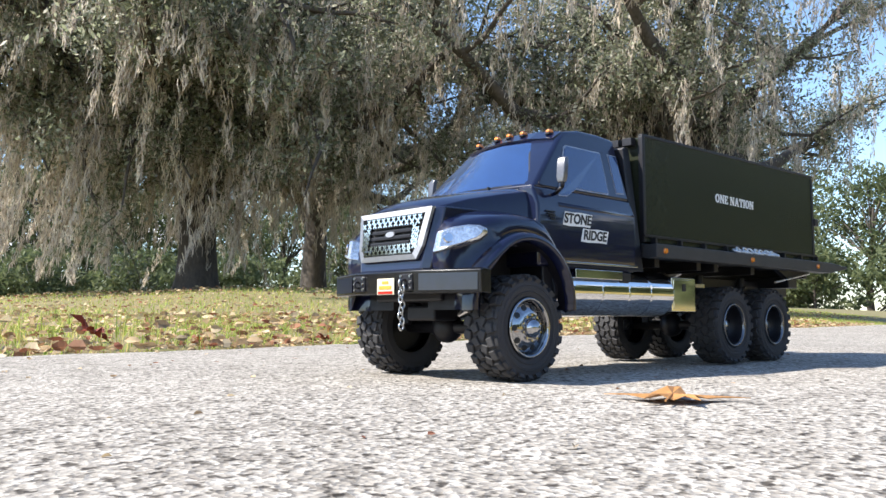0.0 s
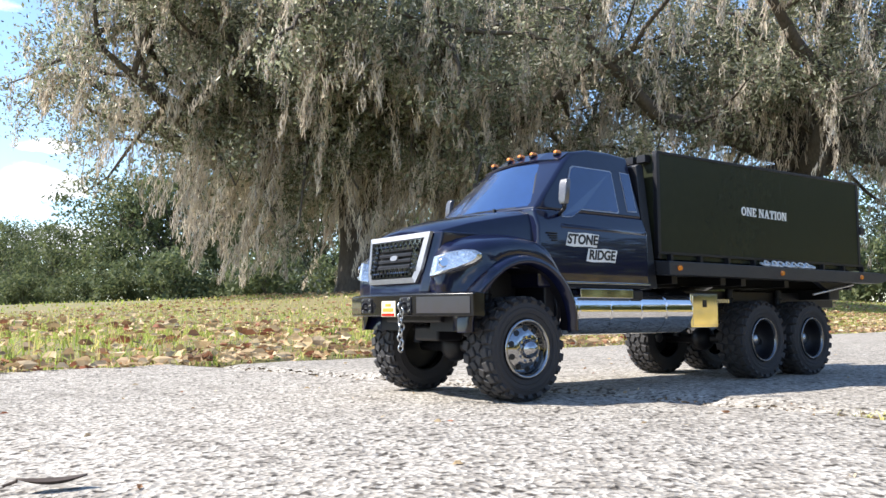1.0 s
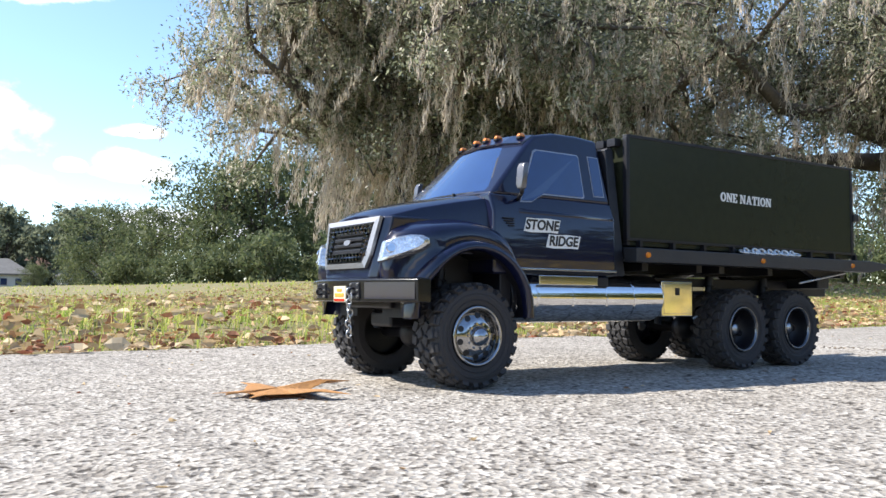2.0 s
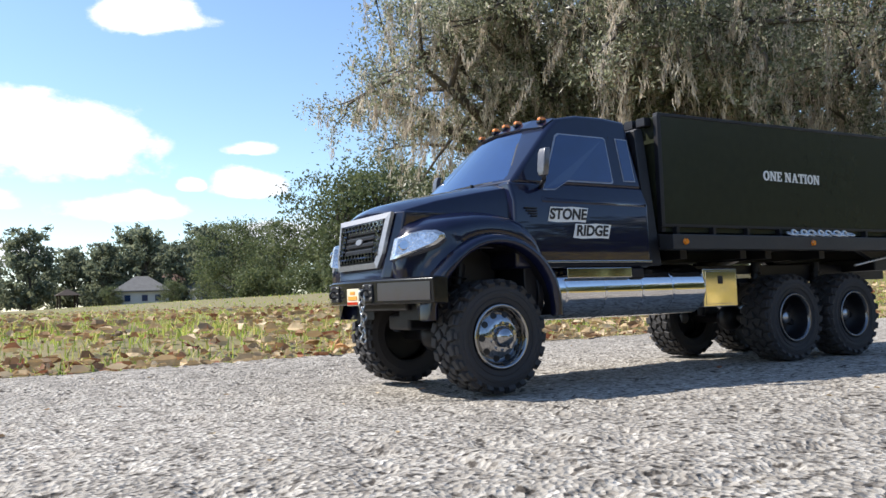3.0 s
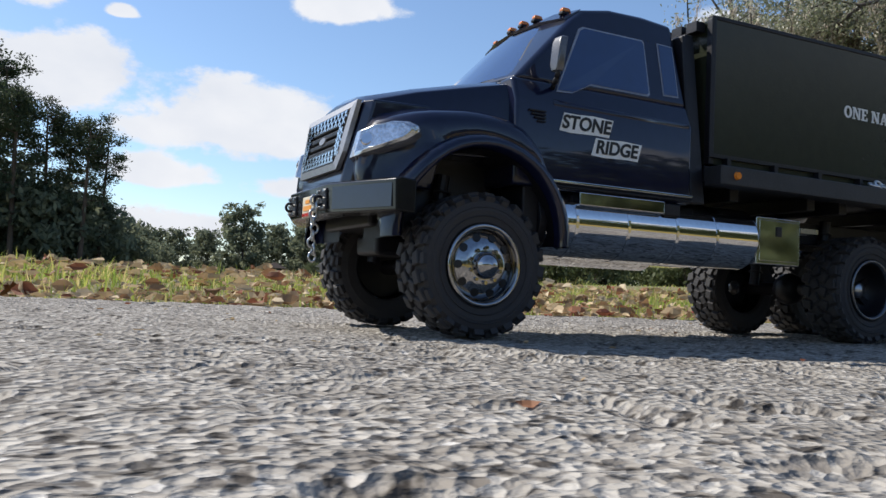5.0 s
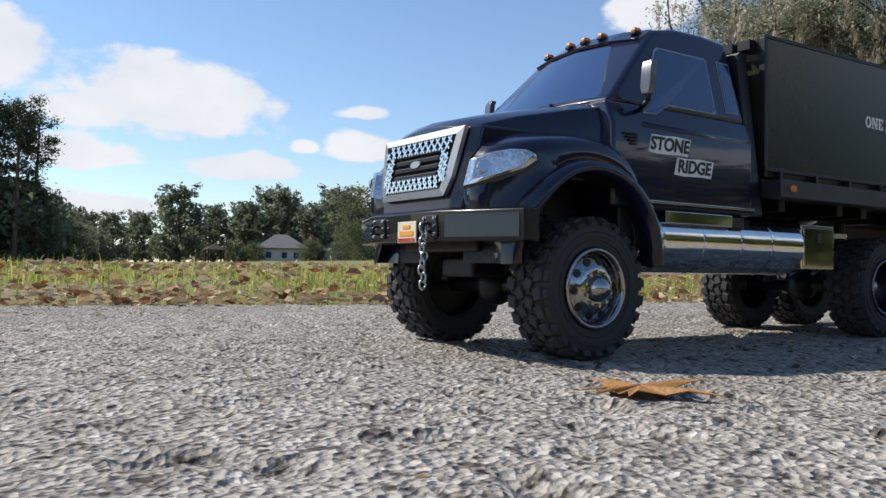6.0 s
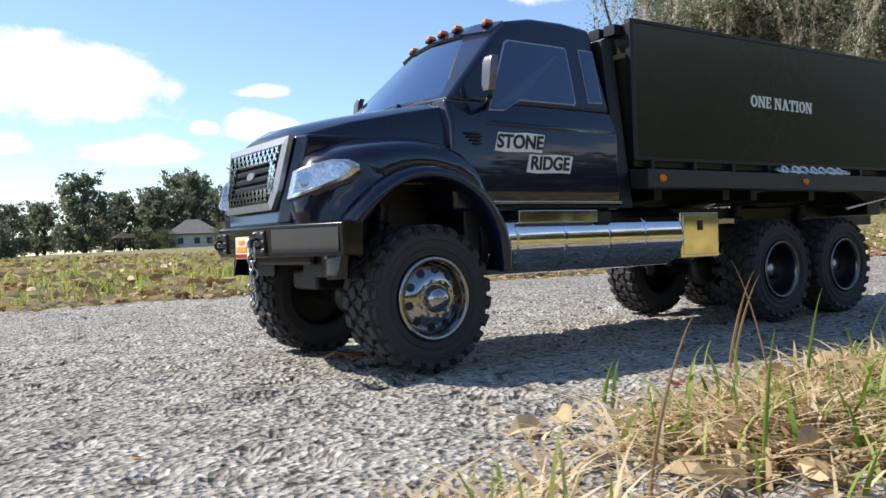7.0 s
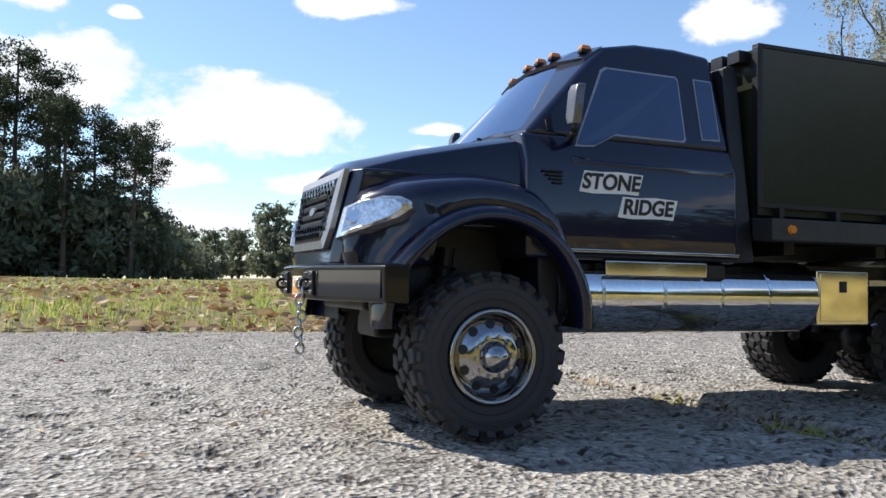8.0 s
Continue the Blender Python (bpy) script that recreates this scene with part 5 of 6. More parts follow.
def polar(az, dist, x0=-5.0):
    return x0 + dist * math.sin(radians(az)), dist * math.cos(radians(az))


def build_woods():
    rng = random.Random(4)
    bushy = build_wood_tree("broadleaf_tree", 11, 9.0, 8.5, TREELEAF, 60, 0.15, "dense green broadleaf tree at the wood's edge", 0.06)
    spots = []
    for az, d, s in ((24.4, 47, 0.80), (20.6, 52, 0.55), (27.6, 46, 0.88), (17.6, 58, 0.62), (30.5, 50, 0.85), (34, 54, 0.9), (38, 52, 0.8), (43, 56, 0.95), (48, 52, 0.8), (53, 55, 0.9), (58, 50, 0.85), (63, 52, 0.95), (69, 48, 0.8), (75, 50, 0.9), (81, 46, 0.8), (87, 48, 0.9)):
        x, y = polar(az, d * 1.9, -2.0)
        spots.append((x, y, rng.uniform(0, 360), s * 1.9))
    plant(bushy, spots)
    shrub = build_wood_tree("shrub", 17, 2.2, 3.2, TREELEAF, 36, 0.11, "low round green shrub", 0.02, 24)
    plant(shrub, [(*polar(22.5, 72, -2), 0, 1.37), (*polar(19.0, 87, -2), 80, 1.64), (*polar(33, 76, -2), 190, 1.78), (*polar(45, 84, -2), 30, 1.92), (*polar(28, 65, -2), 20, 2.05), (*polar(34, 61, -2), 70, 1.92), (*polar(40, 68, -2), 150, 2.19), (*polar(50, 65, -2), 220, 2.05), (*polar(62, 68, -2), 300, 2.33), (*polar(70, 72, -2), 350, 2.19), (*polar(78, 68, -2), 40, 2.19), (*polar(84, 72, -2), 140, 2.46), (*polar(90, 80, -2), 240, 2.60), (*polar(66, 80, -2), 340, 2.60), (*polar(74, 82, -2), 100, 2.74), (*polar(56, 78, -2), 10, 2.60), (*polar(24.5, 68, -2), 260, 1.64)])
    # leaf colour here carries the haze of the distance
    tall = build_wood_tree("woodland_tree", 23, 12.5, 8.5, HAZELEAF, 17, 0.47, "far woodland tree across the field, its green paled for haze", 0.1)
    spots = []
    az = -46.0
    while az < 22.0:
        d = 150 + rng.uniform(-12, 14)
        x, y = polar(az, d)
        size = rng.uniform(0.62, 1.0) if az < 8 or az > 20 else rng.uniform(0.66, 1.06)
        spots.append((x, y, rng.uniform(0, 360), size))
        az += rng.uniform(1.8, 2.7)
    az = -46.0
    while az < 22.0:
        x, y = polar(az, 166 + rng.uniform(-4, 6))
        spots.append((x, y, rng.uniform(0, 360), rng.uniform(0.70, 0.92)))
        az += rng.uniform(2.0, 2.8)
    for az, size in ((12.3, 1.08), (17.2, 1.15), (18.4, 0.85), (14.4, 0.9), (10.6, 0.85), (20.0, 0.95)):
        x, y = polar(az, 158)
        spots.append((x, y, rng.uniform(0, 360), size))
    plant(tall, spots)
    plant(copy_thing(bushy, pose(0, 0, 0)), [(*polar(14.9, 128, -4.6), 40, 0.42), (*polar(17.2, 131, -4.6), 140, 0.5), (*polar(11.2, 132, -4.6), 240, 0.36)])
    # the wood behind the walker, seen in the bright metal
    spots = []
    for k in range(28):
        spots.append((-80 + k * 6.5 + rng.uniform(-2, 2), -50 + rng.uniform(-4, 4), rng.uniform(0, 360), rng.uniform(0.6, 0.85)))
    for k in range(14):
        spots.append((30 + k * 6.0 + rng.uniform(-1, 1), -30 + rng.uniform(-2, 2), rng.uniform(0, 360), rng.uniform(1.1, 1.4)))
    plant(build_wood_tree("broadleaf_tree", 41, 9.0, 14.0, TREELEAF, 18, 0.50, "olive-green broadleaf tree across the lawn", 0.02), spots)
    pine = build_pine("pine", 31, 12.5, "tall dark pine with a bare stem")
    pine2 = build_pine("pine", 37, 11.0, "tall dark pine with a ragged crown")
    base = lambda az, d: polar(az - 4.65, d * 2.12, -10.9)
    plant(pine, [(*base(a, d), t, s * 2.12) for a, d, t, s in ((-4.6, 49, 0, 1.0), (-2.6, 52, 70, 1.04), (-1.0, 50, 140, 0.93), (-7.0, 50, 200, 1.06), (-9.5, 48, 260, 0.95), (-12.0, 53, 330, 1.05), (-15, 50, 20, 0.9))])
    plant(pine2, [(*base(a, d), t, s * 2.12) for a, d, t, s in ((0.2, 47, 0, 0.86), (2.0, 48, 110, 0.80), (4.2, 47, 190, 0.75), (5.2, 49, 290, 0.72), (3.2, 51, 10, 0.78), (0.0, 53, 60, 0.9), (-3.6, 54, 250, 0.92))])
    under = build_wood_tree("undergrowth_tree", 29, 3.6, 4.6, HAZELEAF, 28, 0.17, "undergrowth tree below the pines, its green paled for haze", 0.03)
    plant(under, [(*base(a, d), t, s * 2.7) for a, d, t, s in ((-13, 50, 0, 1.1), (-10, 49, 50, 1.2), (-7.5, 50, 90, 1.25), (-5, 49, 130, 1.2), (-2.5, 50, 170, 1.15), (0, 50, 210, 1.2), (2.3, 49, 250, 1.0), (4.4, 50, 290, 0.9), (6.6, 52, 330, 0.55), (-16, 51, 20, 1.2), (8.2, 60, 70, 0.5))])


build_woods()


def build_house(x, y, turn, wide, deep, wall_h, roof_h, roof_mat, label):
    z = ground_z(x, y)
    house = tagged(new("house"), label, "house")
    house.matrix_basis = pose(x, y, z, 0, 0, turn)
    w, d = wide / 2, deep / 2
    part("wall", box(-w, w, -d, d, -0.3, wall_h), WALLW, house)
    o = 0.5
    roof = loft([[(-w - o, -d - o, wall_h - 0.1), (w + o, -d - o, wall_h - 0.1), (w + o, d + o, wall_h - 0.1), (-w - o, d + o, wall_h - 0.1)], [(-w - o, -d - o, wall_h + 0.1), (w + o, -d - o, wall_h + 0.1), (w + o, d + o, wall_h + 0.1), (-w - o, d + o, wall_h + 0.1)], [(-w * 0.25, -0.1, wall_h + roof_h), (w * 0.25, -0.1, wall_h + roof_h), (w * 0.25, 0.1, wall_h + roof_h), (-w * 0.25, 0.1, wall_h + roof_h)]])
    part("roof", roof, roof_mat, house)
    for k in (-0.55, 0.1, 0.6):
        win = part("window", box(w * k - 0.5, w * k + 0.5, -d - 0.04, -d + 0.1, 0.9, 2.0), WALLW, house)
        part("pane", box(w * k - 0.42, w * k + 0.42, -d - 0.07, -d - 0.02, 0.98, 1.92), GLASS, win)
    return house


hx, hy = polar(13.0, 137, -4.6)
build_house(hx, hy, -12, 7.6, 7.0, 2.5, 2.4, ROOF, "pale one-storey house with a grey hipped roof")
hx, hy = polar(14.7, 150, -4.6)
build_house(hx, hy, -8, 8.5, 8.0, 2.7, 3.0, ROOFB, "pale house with a brown hipped roof")
hx, hy = polar(17.1, 138, -4.6)
build_house(hx, hy, 6, 6.0, 6.0, 2.4, 1.9, ROOF, "small pale outbuilding with a grey roof")


def build_shelter():
    x, y = polar(10.0, 135, -8.0)
    hut = tagged(new("shelter"), "small dark open shelter with a peaked roof", "shelter")
    hut.matrix_basis = pose(x, y, ground_z(x, y))
    for sx in (-1.2, 1.2):
        for sy in (-1.2, 1.2):
            part("post", box(sx - 0.1, sx + 0.1, sy - 0.1, sy + 0.1, -0.2, 2.2), TWIG, hut)
    part("roof", loft([[(-1.7, -1.7, 2.15), (1.7, -1.7, 2.15), (1.7, 1.7, 2.15), (-1.7, 1.7, 2.15)], [(-0.05, -0.05, 3.1), (0.05, -0.05, 3.1), (0.05, 0.05, 3.1), (-0.05, 0.05, 3.1)]]), TWIG, hut)


build_shelter()


# ---- grass and litter ----
def blades(name, rng, x, y, z, tall, wide, material, lean=0.55, K=4, least=0.1):
    n = len(x)
    s = np.linspace(0, 1, K)
    a = rng.uniform(0, 6.28, n)
    l = rng.uniform(least, 1.0, n) * lean
    h = (tall * np.sqrt(1 - np.clip(l, 0, 0.95) ** 2))[:, None] * (1 - (1 - s) ** 1.4)[None, :]
    out = (tall * l)[:, None] * (s**1.7)[None, :]
    mid = np.stack([x[:, None] + np.cos(a)[:, None] * out, y[:, None] + np.sin(a)[:, None] * out, z[:, None] + h], 2)
    t = a + rng.uniform(0.8, 2.4, n)
    side = np.stack([np.cos(t), np.sin(t), np.zeros(n)], 1)[:, None, :]
    w = (wide[:, None] * np.clip(1 - s, 0.04, 1)[None, :] ** 0.7)[:, :, None]
    return strips_mesh(name, mid - side * w, mid + side * w, material)


def patchy(rng, x, y, cell, seed, power=1.0):
    return rng.rand(len(x)) < value_noise(x + 100, y + 100, cell, seed) ** power


def build_grass():
    rng = np.random.RandomState(12)
    # by the path's far edge
    n = 140000
    x, y = rng.uniform(-15, 11, n), FAR_EDGE - 0.02 + 2.2 * rng.rand(n) ** 1.2
    k = patchy(rng, x, y, 0.35, 21, 0.8)
    x, y = x[k], y[k]
    d = y - FAR_EDGE
    tall = rng.uniform(0.03, 0.075, len(x)) * (0.55 + 0.45 * np.clip(d / 0.4, 0, 1)) * (0.7 + 0.7 * value_noise(x + 50, y + 50, 0.5, 23))
    ob = new("verge_grass", blades("verge_grass", rng, x, y, lie(x, y) - 0.004, tall, rng.uniform(0.0012, 0.0026, len(x)), GRASS, 0.9, 3))
    tagged(ob, "short thin green and straw-yellow grass beside the path", "grass", kind="stuff")
    n = 110000
    x, y = rng.uniform(-18, 22, n), FAR_EDGE + 1.9 + 9 * rng.rand(n) ** 1.2
    k = patchy(rng, x, y, 0.9, 22, 0.7)
    x, y = x[k], y[k]
    ob = new("verge_grass", blades("verge_grass", rng, x, y, lie(x, y) - 0.004, rng.uniform(0.02, 0.055, len(x)), rng.uniform(0.003, 0.006, len(x)), GRASS, 0.9, 3))
    tagged(ob, "rough green and straw-yellow grass on the open verge", "grass", kind="stuff")
    n = 30000
    x, y = rng.uniform(-40, 60, n), FAR_EDGE + 10 + 55 * rng.rand(n) ** 1.3
    ob = new("field_grass", blades("field_grass", rng, x, y, lie(x, y) - 0.01, rng.uniform(0.03, 0.08, n), rng.uniform(0.012, 0.03, n), GRASS, 0.9, 3))
    tagged(ob, "rough yellow-green grass of the far field", "grass", kind="stuff")


def leaf_litter(name, rng, x, y, z, size, material, flat=0.5, label=""):
    """Dry leaves, each folded along its rib and curled."""
    n = len(x)
    shape = np.array([(-0.5, 0, 0.05), (-0.18, 0.24, 0.10), (0.2, 0.22, 0.12), (0.5, 0, 0.02), (0.2, -0.22, 0.12), (-0.18, -0.24, 0.10), (-0.15, 0, 0.0), (0.2, 0, 0.0)])
    tris = np.array([(0, 6, 1), (1, 6, 7), (1, 7, 2), (2, 7, 3), (3, 7, 4), (4, 7, 5), (5, 7, 6), (5, 6, 0)])
    v = shape[None] * size[:, None, None] * np.stack([np.ones(n), rng.uniform(0.6, 1.2, n), rng.uniform(0.4, 2.2, n)], 1)[:, None, :]
    v[:, :, 2] += (rng.uniform(-0.6, 0.6, n) * size)[:, None] * shape[None, :, 0] ** 2 * 1.6
    ax, az = rng.normal(0, flat, n), rng.uniform(0, 6.28, n)
    c, s = np.cos(ax)[:, None], np.sin(ax)[:, None]
    yy, zz = v[:, :, 1] * c - v[:, :, 2] * s, v[:, :, 1] * s + v[:, :, 2] * c
    c, s = np.cos(az)[:, None], np.sin(az)[:, None]
    xx, yy = v[:, :, 0] * c - yy * s, v[:, :, 0] * s + yy * c
    zz = zz - zz.min(1)[:, None]
    V = np.stack([xx + x[:, None], yy + y[:, None], zz + z[:, None]], 2).reshape(-1, 3)
    F = (np.arange(n)[:, None, None] * 8 + tris[None]).reshape(-1, 3)
    return mesh_of(name, V.tolist(), F.tolist(), material)


def build_litter():
    rng = np.random.RandomState(14)
    n = 36000
    x, y = rng.uniform(-14, 9, n), FAR_EDGE - 0.03 + 2.2 * rng.rand(n) ** 1.3
    k = patchy(rng, x, y, 0.6, 31, 0.7)
    x, y = x[k], y[k]
    z = np.where(y < FAR_EDGE, 0.002, lie(x, y) + rng.uniform(0.0, 0.05, len(x)) * np.clip((y - FAR_EDGE) / 0.3, 0.3, 1))
    ob = new("leaf_litter", leaf_litter("leaf_litter", rng, x, y, z, rng.uniform(0.014, 0.050, len(x)), LITTER, 1.2))
    tagged(ob, "brown, tan and red fallen leaves in the grass", "leaves", kind="stuff")
    n = 7000
    x, y = rng.uniform(-14, 9, n), FAR_EDGE - 0.05 + 0.30 * rng.rand(n)
    k = patchy(rng, x, y, 0.4, 35, 0.7)
    x, y = x[k], y[k]
    z = np.where(y < FAR_EDGE, 0.002, lie(x, y) + rng.uniform(0.004, 0.03, len(x)))
    ob = new("leaf_litter", leaf_litter("leaf_litter", rng, x, y, z, rng.uniform(0.012, 0.040, len(x)), LITTER, 1.1))
    tagged(ob, "dense brown leaf litter along the path's edge", "leaves", kind="stuff")
    n = 30000
    x, y = rng.uniform(-17, 18, n), FAR_EDGE + 1.2 + 9 * rng.rand(n) ** 1.1
    k = patchy(rng, x, y, 1.1, 33, 0.9)
    x, y = x[k], y[k]
    ob = new("leaf_litter", leaf_litter("leaf_litter", rng, x, y, lie(x, y) + rng.uniform(0.0, 0.05, len(x)), rng.uniform(0.024, 0.058, len(x)), LITTER, 0.9))
    tagged(ob, "drifts of brown and tan fallen leaves on the verge", "leaves", kind="stuff")
    # crumbs and grit on the path
    n = 900
    x, y = rng.uniform(-12, 1, n), rng.uniform(-0.38, FAR_EDGE, n)
    ob = new("grit", leaf_litter("grit", rng, x, y, np.full(n, 0.0006), rng.uniform(0.003, 0.010, n), LITTER, 0.5))
    tagged(ob, "dark crumbs of leaf and bark on the path", "grit", kind="stuff")


def stalk(x, y, dx, dy, tall, wide, material):
    """One grass blade from its foot to its leaning tip."""
    s = np.linspace(0, 1, 9)
    mid = np.stack([x + dx * s**1.5, y + dy * s**1.5, -0.003 + (tall + 0.003) * (1 - (1 - s) ** 1.15)], 1)
    w = (wide * np.clip(1.02 - s, 0, 1) ** 0.6 * (0.75 + 0.25 * np.sin(np.pi * np.minimum(1, s * 1.3))))[:, None]
    side = np.array([[0.80, -0.45, 0.0]])
    fold = np.array([[0.35, 0.62, 0.0]])
    left, right = mid - side * w, mid + side * w
    rib = mid + fold * w * 0.7
    blade = strips_mesh("grass_stalk", np.stack([left, rib]), np.stack([rib, right]), material)
    label = "single tall green grass blade by the path's edge" if material is GREEN else "single pale dry grass stalk by the path's edge"
    tagged(new("grass_stalk", blade), label, "grass", "tall grass blades")


def build_near_grass():
    rng = np.random.RandomState(15)
    # matted straw running onto the concrete, with stalks in it
    mats = ((-8.735, -0.468, 0.065, 0.032, 650), (-9.07, -0.455, 0.135, 0.045, 1700), (-9.235, -0.495, 0.085, 0.055, 1500), (-9.44, -0.535, 0.06, 0.03, 300), (-8.42, -0.39, 0.08, 0.035, 500))
    for cx, cy, rx, ry, n in mats:
        x, y = cx + rng.normal(0, rx * 0.6, n), cy + rng.normal(0, ry * 0.75, n)
        hump = np.exp(-(((x - cx) / rx) ** 2 + ((y - cy) / ry) ** 2))
        z = np.maximum(rng.rand(n) * 0.013 * hump, 0.0)
        ob = new("dry_grass_mat", blades("dry_grass_mat", rng, x, y, z - 0.002, rng.uniform(0.018, 0.05, n), rng.uniform(0.0009, 0.0022, n), STRAW, 0.99, 5, 0.90))
        tagged(ob, "matted dry straw-coloured grass at the path's edge", "grass", kind="stuff")
        bits = n // 8
        bx, by = cx + rng.normal(0, rx * 0.55, bits), cy + rng.normal(0, ry * 0.6, bits)
        ob = new("leaf_scraps", leaf_litter("leaf_scraps", rng, bx, by, rng.uniform(0.0, 0.010, bits), rng.uniform(0.008, 0.026, bits), LITTER, 0.8))
        tagged(ob, "torn brown and tan leaf scraps in the dry grass", "leaves", kind="stuff")
        m = n // 16
        x, y = cx + rng.normal(0, rx * 0.6, m), cy + rng.normal(0, ry * 0.7, m)
        ob = new("green_grass_tuft", blades("green_grass_tuft", rng, x, y, np.zeros(m) - 0.002, rng.uniform(0.015, 0.045, m), rng.uniform(0.0011, 0.0021, m), GREEN, 0.85, 6))
        tagged(ob, "fresh green grass blades in the dry mat", "grass", kind="stuff")
    # single tall blades
    stalk(-8.813, -0.384, -0.005, 0.002, 0.064, 0.0024, GREEN)
    stalk(-8.780, -0.400, -0.030, 0.017, 0.068, 0.0026, GREEN)
    stalk(-8.677, -0.438, -0.002, 0.001, 0.031, 0.0014, GREEN)
    stalk(-8.848, -0.432, -0.006, 0.004, 0.026, 0.0022, GREEN)
    stalk(-8.804, -0.461, -0.020, 0.012, 0.022, 0.0020, GREEN)
    stalk(-8.778, -0.452, -0.012, 0.007, 0.028, 0.0016, GREEN)
    stalk(-8.770, -0.484, -0.002, 0.001, 0.034, 0.0016, GREEN)
    stalk(-9.124, -0.364, 0.017, -0.010, 0.075, 0.0017, STRAW)
    stalk(-9.091, -0.342, 0.018, -0.011, 0.071, 0.0017, STRAW)
    stalk(-9.133, -0.430, 0.010, -0.006, 0.066, 0.0016, GREEN)
    stalk(-9.107, -0.460, 0.028, -0.018, 0.073, 0.0018, GREEN)
    stalk(-9.029, -0.424, 0.012, -0.007, 0.071, 0.0015, GREEN)
    stalk(-9.060, -0.475, -0.001, 0.001, 0.065, 0.0016, GREEN)
    stalk(-9.243, -0.367, 0.006, -0.004, 0.027, 0.0020, GREEN)
    stalk(-9.182, -0.318, -0.022, 0.014, 0.020, 0.0015, GREEN)
    stalk(-8.931, -0.348, 0.016, -0.010, 0.044, 0.0015, GREEN)
    stalk(-9.361, -0.520, 0.017, -0.010, 0.072, 0.0013, STRAW)
    stalk(-9.304, -0.528, 0.006, -0.003, 0.062, 0.0016, GREEN)
    stalk(-9.150, -0.417, -0.018, 0.012, 0.085, 0.0009, STRAW)
    stalk(-9.300, -0.568, 0.007, -0.004, 0.021, 0.0018, GREEN)
    stalk(-9.252, -0.512, 0.012, -0.007, 0.025, 0.0018, GREEN)
    stalk(-7.77, -0.31, 0.012, -0.006, 0.085, 0.0009, STRAW)
    stalk(-7.79, -0.30, -0.02, 0.010, 0.07, 0.0008, STRAW)
    stalk(-10.42, -0.33, 0.006, -0.004, 0.05, 0.0010, GREEN)
    # the lawn on the walker's side
    n = 30000
    x, y = rng.uniform(-14, 2, n), -0.6 - 2.2 * rng.rand(n)
    k = y < near_edge(x) - 0.02
    x, y = x[k], y[k]
    ob = new("lawn_grass", blades("lawn_grass", rng, x, y, lie(x, y), rng.uniform(0.02, 0.05, len(x)) * np.where(y > -1.0, 0.6, 1.0), rng.uniform(0.002, 0.004, len(x)), GOLDGRASS, 0.98, 3, 0.7))
    tagged(ob, "short dry golden grass on the near verge", "grass", kind="stuff")
    n = 14000
    x, y = rng.uniform(-30, 14, n), -2.4 - 19 * rng.rand(n) ** 1.4
    ob = new("lawn_grass", blades("lawn_grass", rng, x, y, lie(x, y) - 0.004, rng.uniform(0.05, 0.14, n), rng.uniform(0.012, 0.034, n), GOLDGRASS, 0.9, 3))
    tagged(ob, "dry golden grass of the open lawn", "grass", kind="stuff")
    # weeds in the joints
    for jx, ys in ((-0.89, ((-0.27, 60), (-0.40, 90), (-0.46, 60))), (-10.44, ((0.72, 60), (0.10, 40), (-0.05, 60), (-0.22, 70), (-0.30, 40), (0.4, 20)))):
        for jy, n in ys:
            x, y = jx + rng.normal(0, 0.010, n), jy + rng.normal(0, 0.018, n)
            ob = new("joint_weed", blades("joint_weed", rng, x, y, np.full(n, -0.008), rng.uniform(0.008, 0.024, n), rng.uniform(0.0006, 0.0012, n), WEED if n > 50 else STRAW, 0.99, 5, 0.75))
            tagged(ob, "low yellow-green weed tuft in a slab joint", "weed", kind="stuff")
    for jx in (-0.89, -10.44):
        n = 700
        y = rng.uniform(NEAR_EDGE, FAR_EDGE, n)
        ob = new("joint_litter", leaf_litter("joint_litter", rng, jx + rng.normal(0, 0.006, n), y, rng.uniform(-0.012, 0.001, n), rng.uniform(0.003, 0.009, n), CRUMB, 0.6))
        tagged(ob, "brown crumbs and bits of leaf packed in a slab joint", "litter", kind="stuff")


def lobed_leaf(name, at, size, material, label, lobes=5, curl=0.10, thin=0.32):
    """A dry lobed leaf with pointed arms, a raised rib and a stalk."""
    bm = bmesh.new()
    rng = random.Random(len(label) * 7 + int(abs(at[0]) * 100))
    mid = bm.verts.new((0, 0, 0.004))
    ring = []
    for k in range(lobes):
        a = math.pi * (0.15 + 1.7 * k / (lobes - 1)) - math.pi
        r = size * (0.55 if k in (0, lobes - 1) else 0.8 if k != lobes // 2 else 1.0) * rng.uniform(0.85, 1.1)
        lift = size * curl * rng.uniform(0.1, 1.0)
        b = a - thin
        ring.append((0.32 * size * math.cos(b - 0.1), 0.32 * size * math.sin(b - 0.1), 0.10 * size * curl))
        ring.append((0.62 * r * math.cos(a - 0.12), 0.62 * r * math.sin(a - 0.12), 0.7 * lift))
        ring.append((r * math.cos(a), r * math.sin(a), lift * 0.4))
        ring.append((0.62 * r * math.cos(a + 0.12), 0.62 * r * math.sin(a + 0.12), 0.75 * lift))
    lo = min(p[2] for p in ring)
    vs = [bm.verts.new((x, y, z - lo + 0.001)) for x, y, z in ring]
    for i in range(len(vs)):
        bm.faces.new((mid, vs[i], vs[(i + 1) % len(vs)]))
    leaf = tagged(new(name), label, "leaf")
    leaf.matrix_basis = pose(*at)
    ob = part("blade", bm, material, leaf)
    md = ob.modifiers.new("thick", "SOLIDIFY")
    md.thickness = 0.0006
    part("stalk", rod((0, 0, 0.004), (-size * 0.55, size * 0.05, 0.002), 0.0008, seg=6), material, leaf)
    return leaf


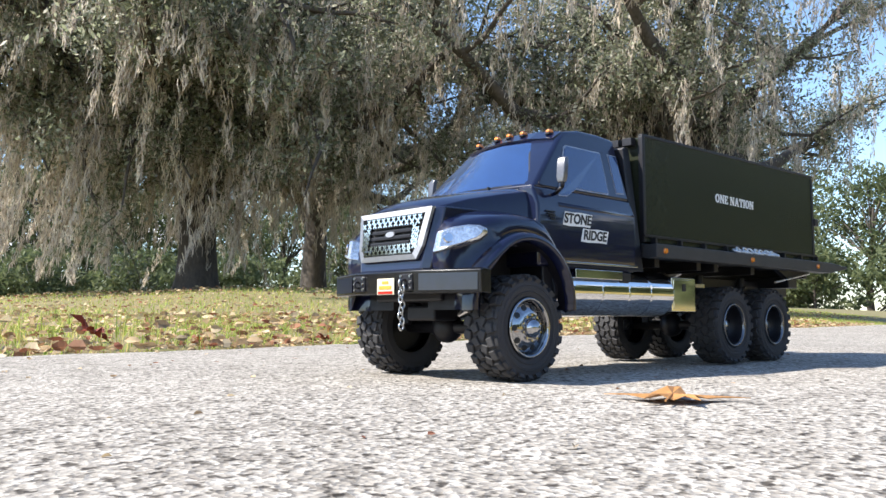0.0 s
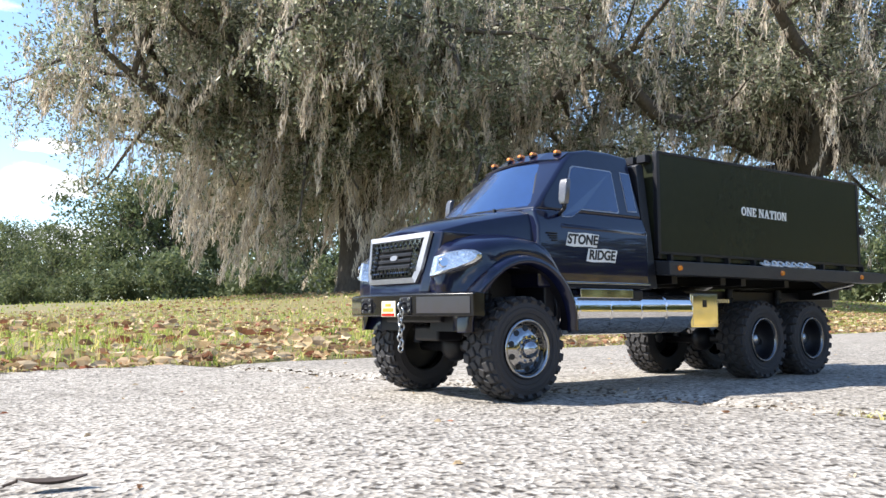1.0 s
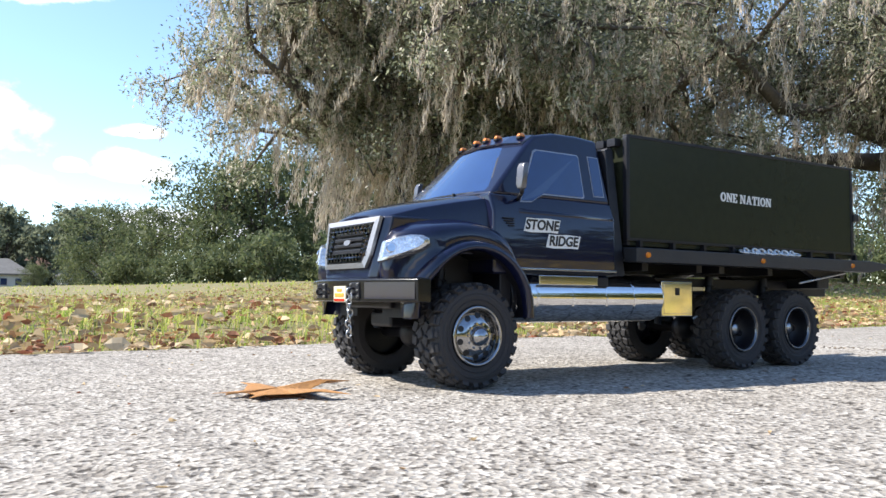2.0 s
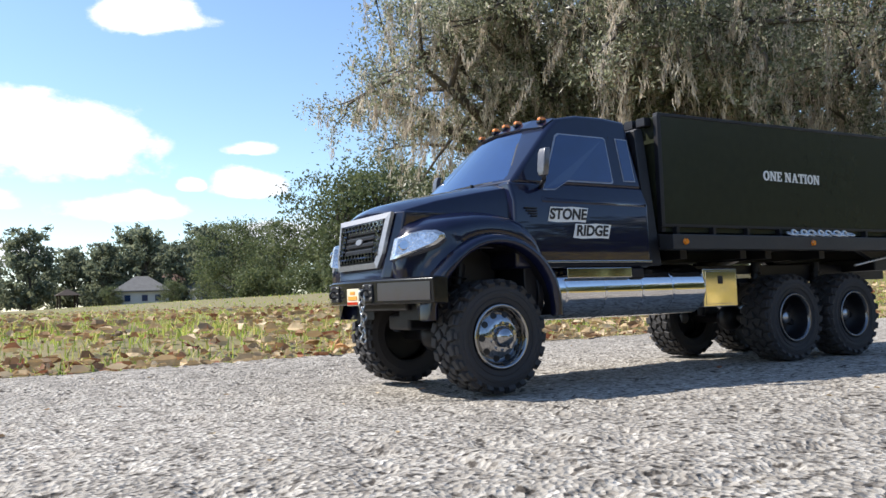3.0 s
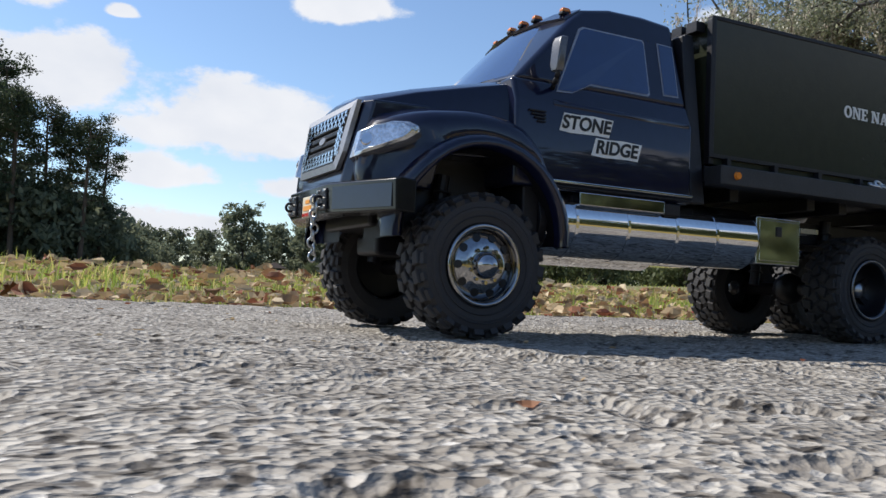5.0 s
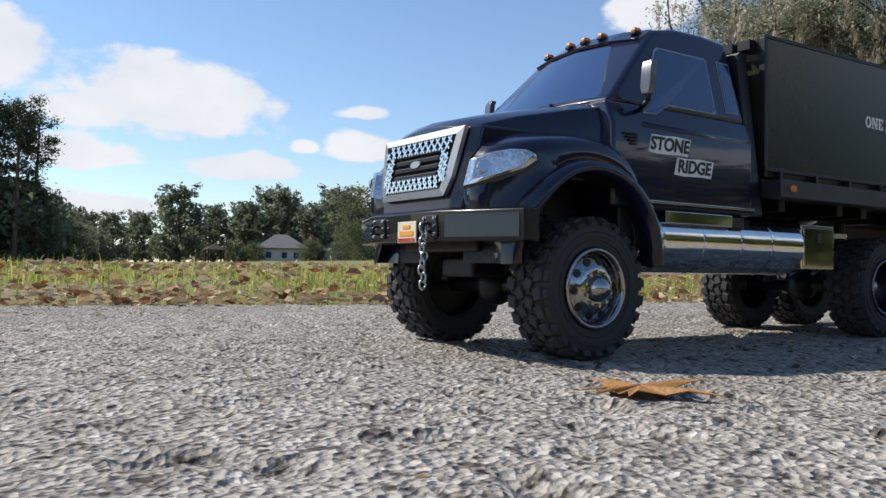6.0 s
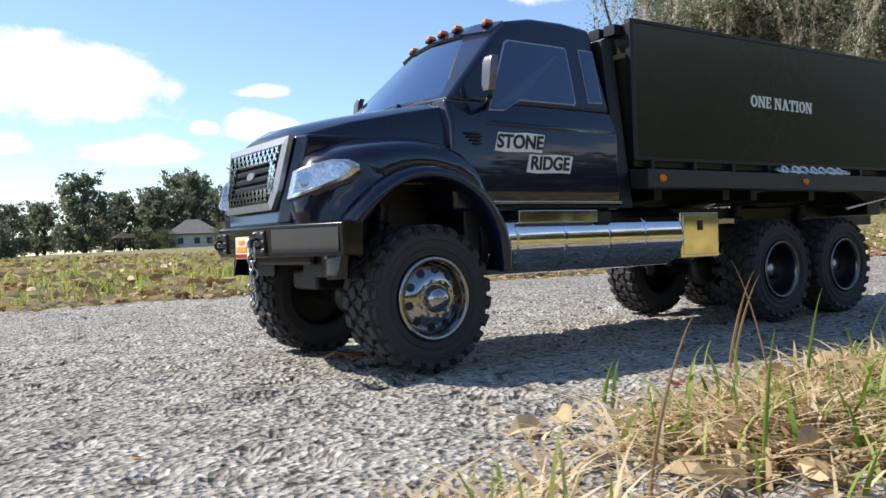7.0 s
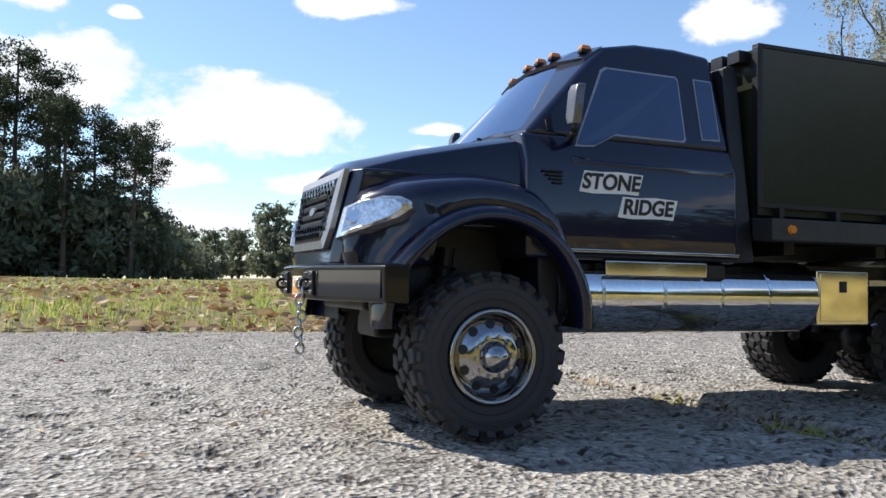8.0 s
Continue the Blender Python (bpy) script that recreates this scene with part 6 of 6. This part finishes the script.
def oval_leaf(name, at, size, material, label, curl=0.12):
    bm = bmesh.new()
    rows = []
    for k in range(9):
        u = k / 8
        w = size * 0.17 * math.sin(math.pi * min(1, u * 0.94 + 0.03)) ** 0.8
        z = size * curl * (2 * u - 1) ** 2
        rows.append([bm.verts.new((size * (u - 0.5), w, z + w * 0.5)), bm.verts.new((size * (u - 0.5), 0, z + 0.0008)), bm.verts.new((size * (u - 0.5), -w, z + w * 0.5))])
    for a, b in zip(rows, rows[1:]):
        for i in (0, 1):
            bm.faces.new((a[i], b[i], b[i + 1], a[i + 1]))
    leaf = tagged(new(name), label, "leaf")
    leaf.matrix_basis = pose(*at)
    ob = part("blade", bm, material, leaf, smooth=True)
    md = ob.modifiers.new("thick", "SOLIDIFY")
    md.thickness = 0.0006
    part("stalk", rod((-size * 0.48, 0, size * curl * 0.9), (-size * 0.68, 0.004, 0.001), 0.0009, seg=6), material, leaf)
    return leaf


build_grass()
build_litter()
build_near_grass()
lobed_leaf("fallen_leaf", (-0.142, -0.324, 0.004, 0, 0, 20), 0.082, LEAF_TAN, "curled orange-tan lobed leaf on the concrete")
lobed_leaf("fallen_leaf", (0.28, 1.28, 0.035, 35, 0, 80), 0.075, LEAF_RED, "dark red lobed leaf upright in the grass", curl=0.5)
oval_leaf("fallen_leaf", (-1.570, -0.048, 0.003, 0, 0, -25), 0.036, TWIG, "dark brown narrow leaf lying on the path")
oval_leaf("fallen_leaf", (-1.848, -0.322, 0.003, 0, 0, 160), 0.032, LEAF_TAN, "small pale tan leaf scrap on the path")
lobed_leaf("fallen_leaf", (-2.308, 0.287, 0.004, 0, 0, 10), 0.105, LEAF_TAN, "flat tan lobed leaf on the concrete")
oval_leaf("fallen_leaf", (-4.47, 0.055, 0.003, 0, 0, -62), 0.066, LEAF_TAN, "smooth orange-brown pointed leaf on the path", 0.07)
oval_leaf("twig_scrap", (-4.38, 0.135, 0.003, 0, 0, 12), 0.045, TWIG, "dark curled leaf scrap on the path", 0.07)
lobed_leaf("fallen_leaf", (-7.978, -0.181, 0.004, 0, 0, 15), 0.064, LEAF_TAN, "tan lobed leaf with long arms on the path")
lobed_leaf("fallen_leaf", (-10.19, -0.144, 0.004, 0, 0, -10), 0.085, LEAF_BROWN, "red-brown curled lobed leaf on the path")
oval_leaf("fallen_leaf", (-9.863, -0.383, 0.003, 0, 0, -30), 0.068, LEAF_TAN, "pale tan pointed leaf at the path's edge", 0.05)
lobed_leaf("fallen_leaf", (-8.965, -0.492, 0.022, 12, -8, 60), 0.062, LEAF_RUST, "rust-orange leaf caught in the dry grass")
oval_leaf("fallen_leaf", (-8.50, -0.415, 0.004, 0, 0, 30), 0.05, LEAF_TAN, "curled tan leaf at the path's edge", 0.2)
oval_leaf("fallen_leaf", (-9.27, -0.087, 0.003, 0, 0, -30), 0.05, LEAF_RUST, "small red-brown pointed leaf on the path")


def verge_leaves():
    """Big dry leaves that stand out of the litter along the verge."""
    rng = random.Random(77)
    kinds = ((LEAF_RED, "dark red lobed leaf upright in the grass"), (LEAF_BROWN, "brown curled lobed leaf in the leaf litter"), (LEAF_TAN, "tan lobed leaf on the leaf litter"), (LEAF_RUST, "rust-orange lobed leaf in the grass"))
    for k in range(44):
        x, y = -10.5 + k * 0.29 + rng.uniform(-0.12, 0.12), FAR_EDGE + 0.03 + 0.55 * rng.random() ** 1.5
        material, label = kinds[rng.choice((0, 1, 1, 2, 2, 3))]
        lobed_leaf("fallen_leaf", (x, y, ground_z(x, y) + 0.02, rng.uniform(-35, 55), rng.uniform(-30, 30), rng.uniform(0, 360)), rng.uniform(0.028, 0.055), material, label, curl=rng.uniform(0.15, 0.5))


verge_leaves()

# ---- what moves ----


def rolled(t):
    """Metres driven by then, eased between half-seconds."""
    ts = np.arange(len(ROLLED)) * 0.5
    m = np.gradient(np.array(ROLLED), ts)
    i = int(min(max(math.floor(t / 0.5), 0), len(ts) - 2))
    s = (t - ts[i]) / 0.5
    return (2 * s**3 - 3 * s**2 + 1) * ROLLED[i] + (s**3 - 2 * s**2 + s) * 0.5 * m[i] + (3 * s**2 - 2 * s**3) * ROLLED[i + 1] + (s**3 - s**2) * 0.5 * m[i + 1]


def motions():
    walk(truck, TRUCK)
    for wheel, (x, y), flip, radius, phase in WHEELS:
        rows = []
        for k in range(241):
            t = k / FPS
            turn = -math.degrees(rolled(t) / radius) + phase
            rows.append((t, pose(x, y, radius, 0, turn, 0) @ pose(0, 0, 0, 0, 0, flip)))
        walk(wheel, rows)


motions()
